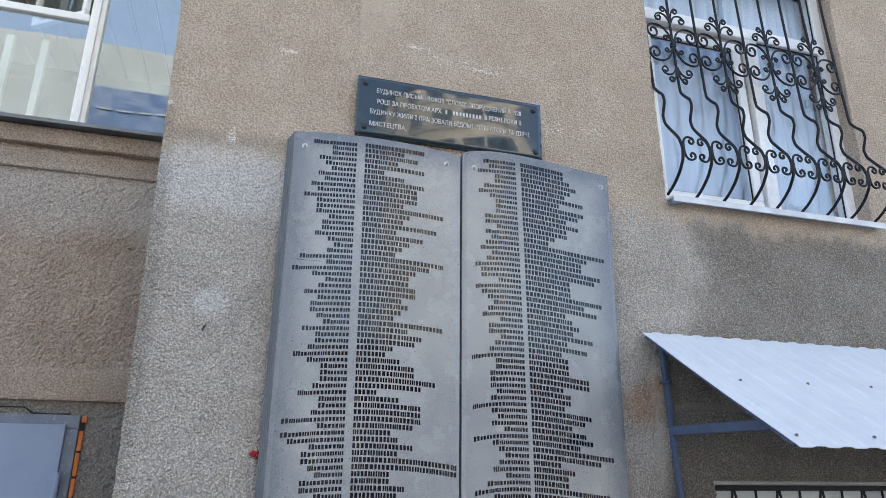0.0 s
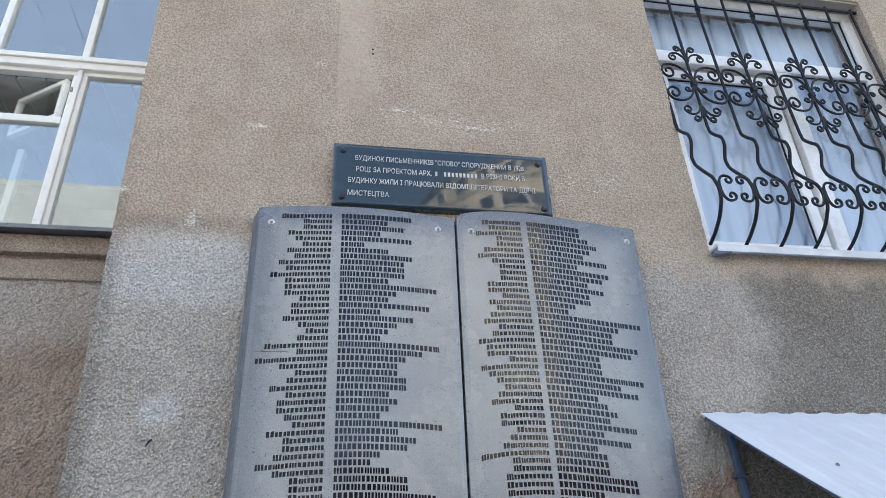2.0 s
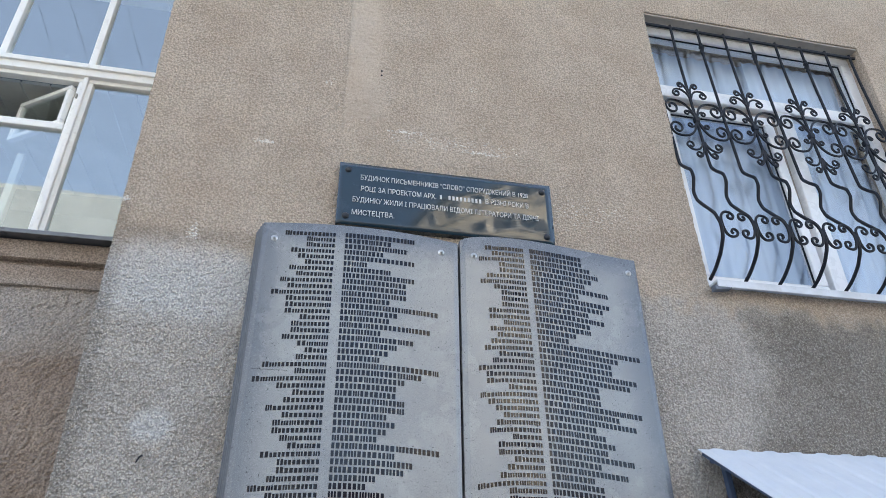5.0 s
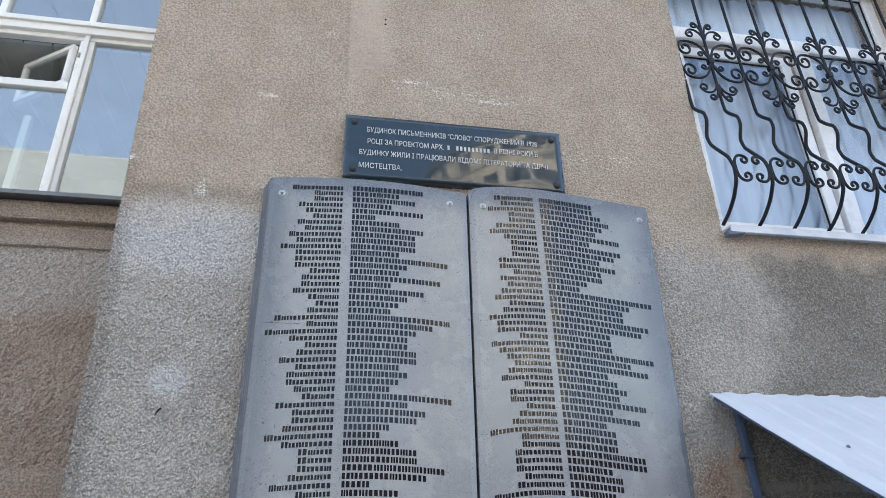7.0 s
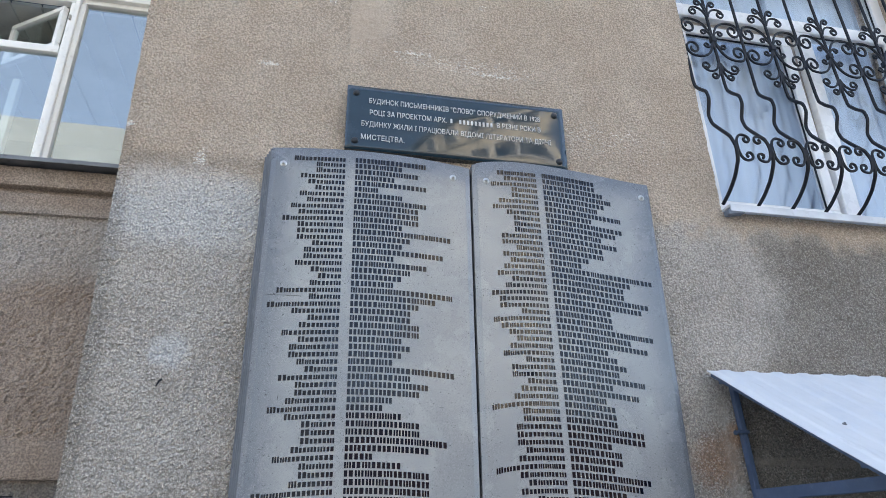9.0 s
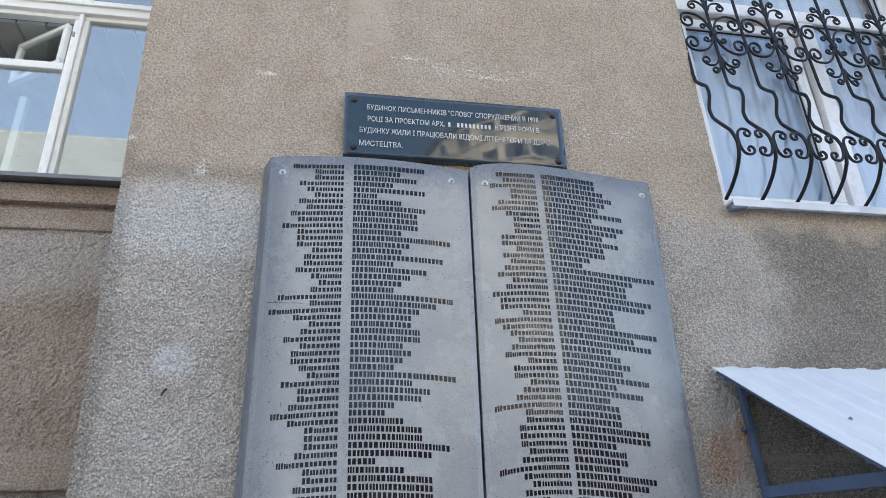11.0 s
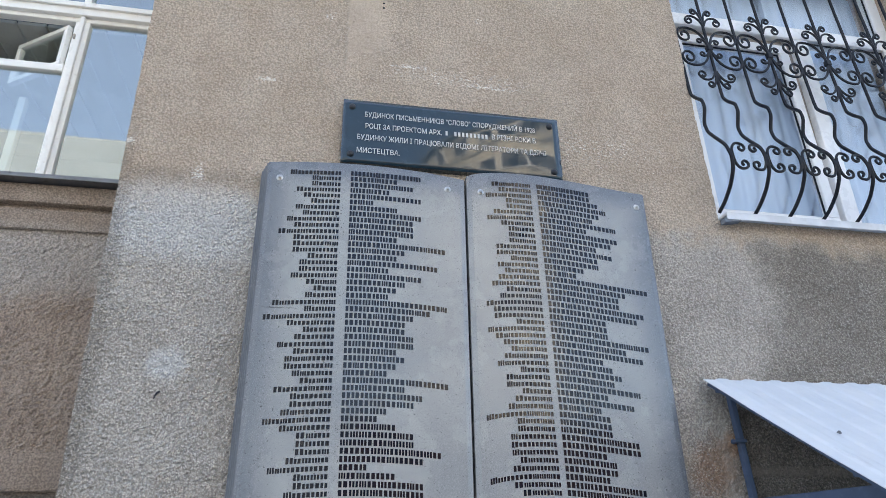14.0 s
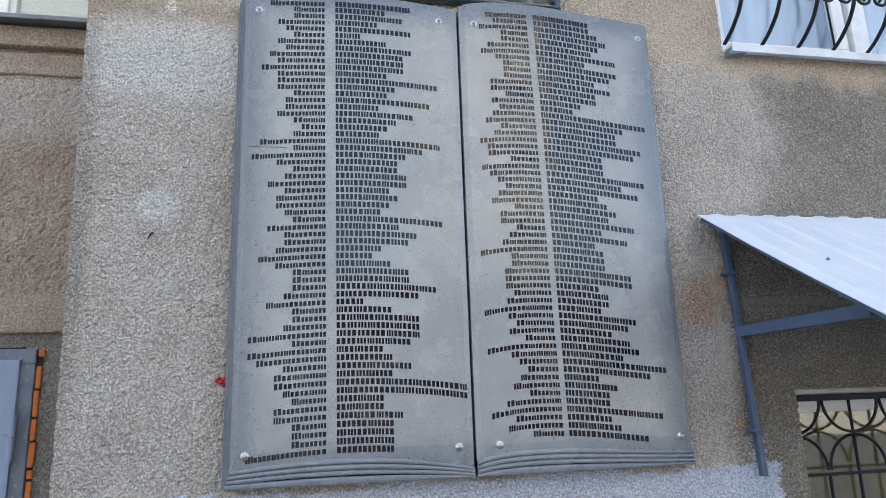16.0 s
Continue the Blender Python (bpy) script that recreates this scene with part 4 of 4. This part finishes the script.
def round_house(cx, cy, rx, ry, x1, high, storeys):
    """A cream house whose facade turns away in a long curve at one end."""
    h = thing("apartment_house", (cx, cy, 0), "cream rendered house of seven storeys with a rounded end, sunlit", "house", "houses across the street")
    arc = [(cx - rx * math.cos(a), cy + ry * math.sin(a), a) for a in (math.pi / 2 * i / 24 for i in range(25))]

    def mass(grow, z0, z1):
        bm = bmesh.new()
        plan = [(x - grow * math.cos(a), y + grow * math.sin(a)) for x, y, a in arc] + [(x1, cy + ry + grow), (x1, cy)]
        low, top = [bm.verts.new((x, y, z0)) for x, y in plan], [bm.verts.new((x, y, z1)) for x, y in plan]
        for i in range(len(plan)):
            j = (i + 1) % len(plan)
            bm.faces.new((low[i], low[j], top[j], top[i]))
        bm.faces.new(low)
        bm.faces.new(top)
        return bm

    part("wall", mass(0.0, 0.0, high), FAR_WALL, h)
    part("roof", mass(0.25, high, high + 0.35), PALE_WALL, h)
    rise = high / storeys
    spots = []
    for i in range(3, 24, 4):
        x, y, a = arc[i]
        spots.append((x, y, math.atan2(math.cos(a) / rx, math.sin(a) / ry)))
    spots += [(cx + 1.6 + 3.0 * i, cy + ry, 0.0) for i in range(int((x1 - cx) / 3.0))]
    for s in range(storeys):
        bm = mass(0.06, s * rise + 0.45, s * rise + 0.6)
        part("string_course", bm, PALE_WALL, h)
        for x, y, a in spots:
            z = s * rise + 1.0
            turn = Matrix.Translation((x, y, 0)) @ Matrix.Rotation(a, 4, "Z")
            bm = bmesh.new()
            rect_frame(bm, -0.8, 0.8, z, z + 1.7, 0.10, -0.1, 0.08)
            bm.transform(turn)
            win = part("window", bm, WOOD_WHITE, h)
            bm = bmesh.new()
            box(bm, -0.72, 0.72, -0.1, 0.05, z + 0.09, z + 1.61)
            bm.transform(turn)
            part("pane", bm, FAR_GLASS, win)


# unseen block, added as something dark for the lower letters to mirror
BROWN_WALL = plain("dark brown added block", (0.075, 0.048, 0.034), 0.9, 0.0, (0.05, 0.033, 0.025), 1.0, 0.3, 0.5)
far_house(0.2, 16, -19.5, 5.2, 1, "low dark brown block added across the street to darken reflections", BROWN_WALL, deep=3.0)
round_house(10.8, -37.0, 4.6, 13.5, 11.8, 22.6, 7)
bal = thing("balcony", (-5.4, -24.0, 13.4), "blue clad glazed balcony with white rails on the facade", "balcony")
bm = bmesh.new()
box(bm, -7.4, -3.4, -24.05, -23.4, 13.4, 16.3, 0.04)
part("cladding", bm, BLUE_BALCONY, bal)
for i in range(5):
    bm = bmesh.new()
    box(bm, -6.9 + i * 0.75, -6.35 + i * 0.75, -23.398, -23.34, 15.15, 15.23)
    part("rail", bm, PALE_WALL, bal)
for xa, za, xb, zb in ((-2.95, 8.0, -6.5, 14.0), (-2.65, 8.1, -5.7, 14.2), (-2.42, 8.0, -4.7, 14.0), (-2.2, 8.2, -3.9, 14.3)):
    bm = bmesh.new()
    tube(bm, [(xa + (xb - xa) * t / 20, RECESS + 0.02 + (-24.5 - RECESS) * t / 20, za + (zb - za) * t / 20 - 0.6 * math.sin(math.pi * t / 20)) for t in range(21)], 0.0022, 5)
    tagged(part("overhead_cable", bm, CABLE, None), "thin black cable strung across the street between houses", "cable", "overhead cables")


# ---- wrought iron grilles ----
BEND = ((4.70, 0.040), (4.40, 0.040), (4.00, 0.020), (3.70, 0.004), (3.56, -0.006), (3.515, -0.040), (3.475, -0.080), (3.425, -0.088), (3.355, -0.060), (3.30, -0.074), (3.25, -0.110), (3.17, -0.172), (3.10, -0.196), (3.04, -0.190), (2.98, -0.150), (2.93, -0.090), (2.898, -0.025))


def belly(z):
    """How far the grille stands from the wall plane at height z."""
    for (za, ya), (zb, yb) in zip(BEND, BEND[1:]):
        if za >= z >= zb:
            t = (za - z) / (za - zb)
            return ya + (yb - ya) * t
    return BEND[0][1] if z > BEND[0][0] else BEND[-1][1]


def bezier(a, b, c, d, n=8):
    out = []
    for i in range(n + 1):
        t = i / n
        k = ((1 - t) ** 3, 3 * t * (1 - t) ** 2, 3 * t * t * (1 - t), t ** 3)
        out.append(tuple(sum(w * p[j] for w, p in zip(k, (a, b, c, d))) for j in (0, 1)))
    return out


def curl(cx, cz, r0, r1, a0, turn, n=16):
    return [(cx + (r0 + (r1 - r0) * i / n) * math.cos(a0 + turn * i / n), cz + (r0 + (r1 - r0) * i / n) * math.sin(a0 + turn * i / n)) for i in range(n + 1)]


def on_belly(points, x, z, sx=1, sz=1, out=-0.004):
    return [(x + sx * u, belly(z + sz * v) + out, z + sz * v) for u, v in points]


def window_grille():
    g = thing("window_grille", (2.8, 0.0, 2.9), "black wrought iron grille with scrolls and a bellied foot", "grille")
    step, first = 0.1715, 2.103
    xs = [first + step * k for k in range(9)]
    for k, x in enumerate(xs):
        bm = bmesh.new()
        zs = [4.62 - i * 0.085 for i in range(12)] + [3.60 - i * 0.012 for i in range(59)]
        ys = [belly(z) for z in zs]
        ys = ys[:1] + [(a + 2 * b + c) / 4 for a, b, c in zip(ys, ys[1:], ys[2:])] + ys[-1:]
        tube(bm, [(x, y, z) for y, z in zip(ys, zs)], 0.0082, 6)
        part("bar", bm, IRON, g)
        if k in (2, 4, 6):
            bm = bmesh.new()
            for j in range(4):
                tube(bm, [(x + 0.013 * math.sin(math.pi * i / 8) * math.cos(j * 1.571 + i * 0.35), belly(4.47) + 0.013 * math.sin(math.pi * i / 8) * math.sin(j * 1.571 + i * 0.35), 4.50 - 0.0075 * i) for i in range(9)], 0.0036, 5)
            for dz in (4.505, 4.435):
                tube(bm, [(x, belly(4.47), dz), (x, belly(4.47), dz - 0.008)], 0.011, 8)
            part("basket", bm, IRON, g)
    bm = bmesh.new()
    box(bm, 2.085, 3.515, belly(4.60) - 0.006, belly(4.60) + 0.006, 4.592, 4.608, 0.002)
    part("rail", bm, IRON, g)
    mid = 3.885
    big = bezier((0.004, 0.0), (0.010, 0.055), (0.045, 0.100), (0.108, 0.092)) + curl(0.110, 0.055, 0.037, 0.011, math.pi / 2, -8.3, 20)[1:]
    tip = bezier((0.004, 0.125), (0.006, 0.185), (0.040, 0.212), (0.050, 0.186)) + curl(0.035, 0.184, 0.0155, 0.005, 0.1, -5.8, 12)[1:]
    wing = bezier((0.004, 0.115), (0.018, 0.165), (0.072, 0.172), (0.086, 0.138)) + curl(0.067, 0.136, 0.019, 0.006, 0.1, -6.0, 14)[1:]
    small = bezier((0.004, 0.012), (0.020, 0.045), (0.040, 0.050), (0.052, 0.036), 5) + curl(0.040, 0.034, 0.0125, 0.005, 0.1, -5.5, 10)[1:]
    for k, x in enumerate(xs):
        if k % 2 == 0:
            continue
        for sx in (-1, 1):
            for sz in (-1, 1):
                for pts, r in ((big, 0.0064), (tip, 0.0058), (wing, 0.0058), (small, 0.0055)):
                    bm = bmesh.new()
                    if pts is tip and sz < 0:
                        pts = [(u, v * 0.98) for u, v in pts]
                    tube(bm, on_belly([(u * 1.14, v * 1.36) for u, v in pts], x, mid, sx, sz), r, 5)
                    part("scroll", bm, IRON, g)
        bm = bmesh.new()
        box(bm, x - 0.014, x + 0.014, belly(mid) - 0.014, belly(mid) + 0.012, mid - 0.016, mid + 0.016, 0.004)
        part("collar", bm, IRON, g)
    low = 3.105
    half = curl(0.049, 0.036, 0.006, 0.0195, math.pi / 2 - 5.9, 5.9, 14) + bezier((0.049, 0.0555), (0.026, 0.062), (0.007, 0.045), (0.007, 0.0), 8)[1:]
    half = [(u * 1.12, v * 1.15) for u, v in half]
    hook = half + [(u, -v) for u, v in reversed(half[:-1])]
    for a, b in zip(xs, xs[1:]):
        for x, sx in ((a, 1), (b, -1)):
            bm = bmesh.new()
            tube(bm, [(px, belly(low) + 0.3 * (py - belly(low)), pz) for px, py, pz in on_belly(hook, x, low, sx, 1, -0.002)], 0.0064, 5)
            part("scroll", bm, IRON, g)


window_grille()


def basement_grille():
    g = thing("basement_grille", (2.9, 0.05, 0.5), "black iron grille of hoops and bars before the basement window", "grille")
    y = 0.05
    for z, h in ((1.452, 0.012), (1.168, 0.006), (0.62, 0.006)):
        bm = bmesh.new()
        box(bm, W3[0] + 0.002, W3[1] - 0.002, y - 0.008, y + 0.008, z - h, z + h, 0.002)
        part("rail", bm, IRON, g)
    for i in range(6):
        x = 2.235 + 0.26 * i
        for px, top in ((x, 1.45), (x + 0.13, 1.168)):
            if W3[0] + 0.01 < px < W3[1] - 0.01:
                bm = bmesh.new()
                tube(bm, [(px, y, top), (px, y, 0.455)], 0.0065, 6)
                part("bar", bm, IRON, g)
        for cz, a0 in ((1.446, math.pi), (1.184, 0.0)):
            pts = [(x + 0.124 * math.cos(a0 + math.pi * j / 20), y - 0.004, cz + 0.126 * math.sin(a0 + math.pi * j / 20)) for j in range(21)]
            pts = [p for p in pts if W3[0] + 0.004 < p[0] < W3[1] - 0.004]
            if len(pts) > 3:
                bm = bmesh.new()
                tube(bm, pts, 0.006, 5)
                part("hoop", bm, IRON, g)


basement_grille()


# ---- lettering ----
def text_mesh(words, x0, x1, base, high, y):
    """Raised letters between x0 and x1 on a base line, in the built-in font."""
    data = bpy.data.curves.new("lettering", "FONT")
    data.body = words
    data.extrude = 0.02
    data.offset = 0.003
    ob = new("lettering", data)
    me = ob.evaluated_get(bpy.context.evaluated_depsgraph_get()).to_mesh()
    bm = bmesh.new()
    bm.from_mesh(me)
    ob.to_mesh_clear()
    bpy.data.objects.remove(ob)
    lo = min(v.co.x for v in bm.verts)
    hi = max(v.co.x for v in bm.verts)
    cap = 0.70
    for v in bm.verts:
        x, z, d = v.co
        v.co = Vector((x0 + (x - lo) / (hi - lo) * (x1 - x0), y - 0.0010 - d * 0.04, base + z / cap * high))
    return bm


def letter_bars(count, x0, x1, base, high, y, gap=0.2):
    bm = bmesh.new()
    w = (x1 - x0) / count
    for i in range(count):
        box(bm, x0 + i * w, x0 + (i + 1 - gap) * w, y - 0.0016, y + 0.001, base, base + high)
    return bm


TY = PY - 0.0022
for words, a, b, base in (
    ("БУДИНОК ПИСЬМЕННИКІВ \"СЛОВО\" СПОРУДЖЕНИЙ В 1928", 0.541, 1.283, 3.230),
    ("РОЦІ ЗА ПРОЕКТОМ АРХ.", 0.545, 0.868, 3.173),
    ("В РІЗНІ РОКИ В", 1.087, 1.283, 3.176),
    ("БУДИНКУ ЖИЛИ І ПРАЦЮВАЛИ ВІДОМІ ЛІТЕРАТОРИ ТА ДІЯЧІ", 0.513, 1.326, 3.116),
    ("МИСТЕЦТВА.", 0.513, 0.690, 3.053),
):
    part("lettering", text_mesh(words, a, b, base, 0.024, TY), WHITE_INK, plaque)
for n, a, b in ((1, 0.884, 0.900), (9, 0.922, 1.075)):
    part("lettering_bar", letter_bars(n, a, b, 3.1745, 0.021, TY, 0.45), WHITE_INK, plaque)

FIRST_LEFT = [7, 4, 4, 6, 5, 4, 6, 5, 7, 6, 8, 6, 6, 6, 4, 5, 5, 6, 4, 3, 4, 8, 4, 9, 6, 4, 5, 7, 5, 6, 6, 5, 4, 7, 5, 5, 6, 8, 6, 4, 4, 4, 5, 7, 4, 4, 5, 9, 4, 9, 8, 5, 6, 6, 5, 4, 6, 6, 4, 4, 4, 9]
LAST_LEFT = [9, 6, 8, 5, 9, 3, 6, 9, 8, 8, 8, 6, 12, 7, 6, 11, 5, 9, 7, 6, 5, 12, 10, 8, 7, 7, 8, 8, 6, 7, 6, 5, 12, 7, 9, 8, 5, 4, 6, 8, 8, 11, 9, 3, 6, 9, 9, 9, 8, 5, 6, 8, 6, 14, 14, 5, 5, 7, 6, 6, 6, 6]
FIRST_RIGHT = [6, 5, 7, 4, 4, 6, 7, 5, 4, 4, 4, 6, 6, 4, 6, 5, 6, 7, 5, 6, 8, 7, 7, 4, 8, 7, 6, 5, 6, 7, 4, 6, 6, 4, 5, 6, 9, 5, 5, 6, 6, 6, 5, 6, 9, 6, 5, 6, 4, 9, 6, 5, 4, 5, 6, 4, 7, 9, 6, 7, 4]
LAST_RIGHT = [7, 7, 8, 9, 8, 7, 10, 6, 10, 9, 7, 9, 7, 7, 5, 4, 13, 10, 9, 9, 12, 11, 7, 7, 7, 12, 9, 11, 6, 7, 8, 7, 10, 6, 9, 5, 6, 6, 6, 9, 9, 5, 6, 6, 5, 9, 8, 6, 8, 9, 7, 12, 10, 4, 6, 5, 5, 11, 5, 6, 9]


def word_bar(count, x, way, base, x0, x1, arch, gain, pitch, capital, dice, swell):
    """One name as a row of small plain bars that follow the arch and swell of the page."""
    bm = bmesh.new()
    wide = [dice.uniform(0.82, 1.16) for _ in range(count)]
    wide = [w * pitch * count / sum(wide) for w in wide]
    at = x if way > 0 else x - sum(wide)
    for i, w in enumerate(wide):
        high = 0.0192 if capital or i == 0 else 0.0152
        cuts = dice.choice((((0.03, 0.37), (0.53, 0.88)), ((0.03, 0.34), (0.48, 0.86)), ((0.03, 0.25), (0.34, 0.56), (0.66, 0.89))))
        for a, b in cuts:
            ring = []
            for px in (at + w * a, at + w * b):
                u = (px - x0) / (x1 - x0)
                y, z = FACE - swell(u), base + gain * arch(u)
                ring.append([bm.verts.new((px, y - d, z + h)) for d, h in ((-0.002, 0), (0.0008, 0), (0.0008, high), (-0.002, high))])
            p, q = ring
            for k in range(4):
                bm.faces.new((p[k], q[k], q[(k + 1) % 4], p[(k + 1) % 4]))
            bm.faces.new(p[::-1])
            bm.faces.new(q)
        at += w
    return bm


def line_left(u):
    return 0.075 * u * (1 - u) - 0.004 * u ** 3


dice = random.Random(7)
for sheet, firsts, lasts, x0, x1, arch, top, foot, rise, cap, ends in (
    (left_page, FIRST_LEFT, LAST_LEFT, BOOK[0], BOOK[1], line_left, 2.893, 1.3125, 0.04, 0.0309, (0.458, 0.474, 0.493, 0.503)),
    (right_page, FIRST_RIGHT, LAST_RIGHT, BOOK[2], BOOK[3], arch_right, 2.8865, 1.3135, 0.05, 0.0330, (1.226, 1.264, 1.251, 1.280)),
):
    n = len(firsts)
    for i, (f, l) in enumerate(zip(firsts, lasts)):
        t = i / (n - 1)
        base = top + (foot - top) * t + rise * t * (1 - t)
        gain = 1.0 + 0.5 * t if sheet is left_page else 1.0 + 0.35 * t
        part("lettering_bar", word_bar(f, ends[0] + (ends[1] - ends[0]) * t, -1, base, x0, x1, arch, gain, 0.0278, False, dice, swell_left if sheet is left_page else swell_right), INK, sheet)
        part("lettering_bar", word_bar(l, ends[2] + (ends[3] - ends[2]) * t, 1, base, x0, x1, arch, gain, cap, True, dice, swell_left if sheet is left_page else swell_right), INK, sheet)
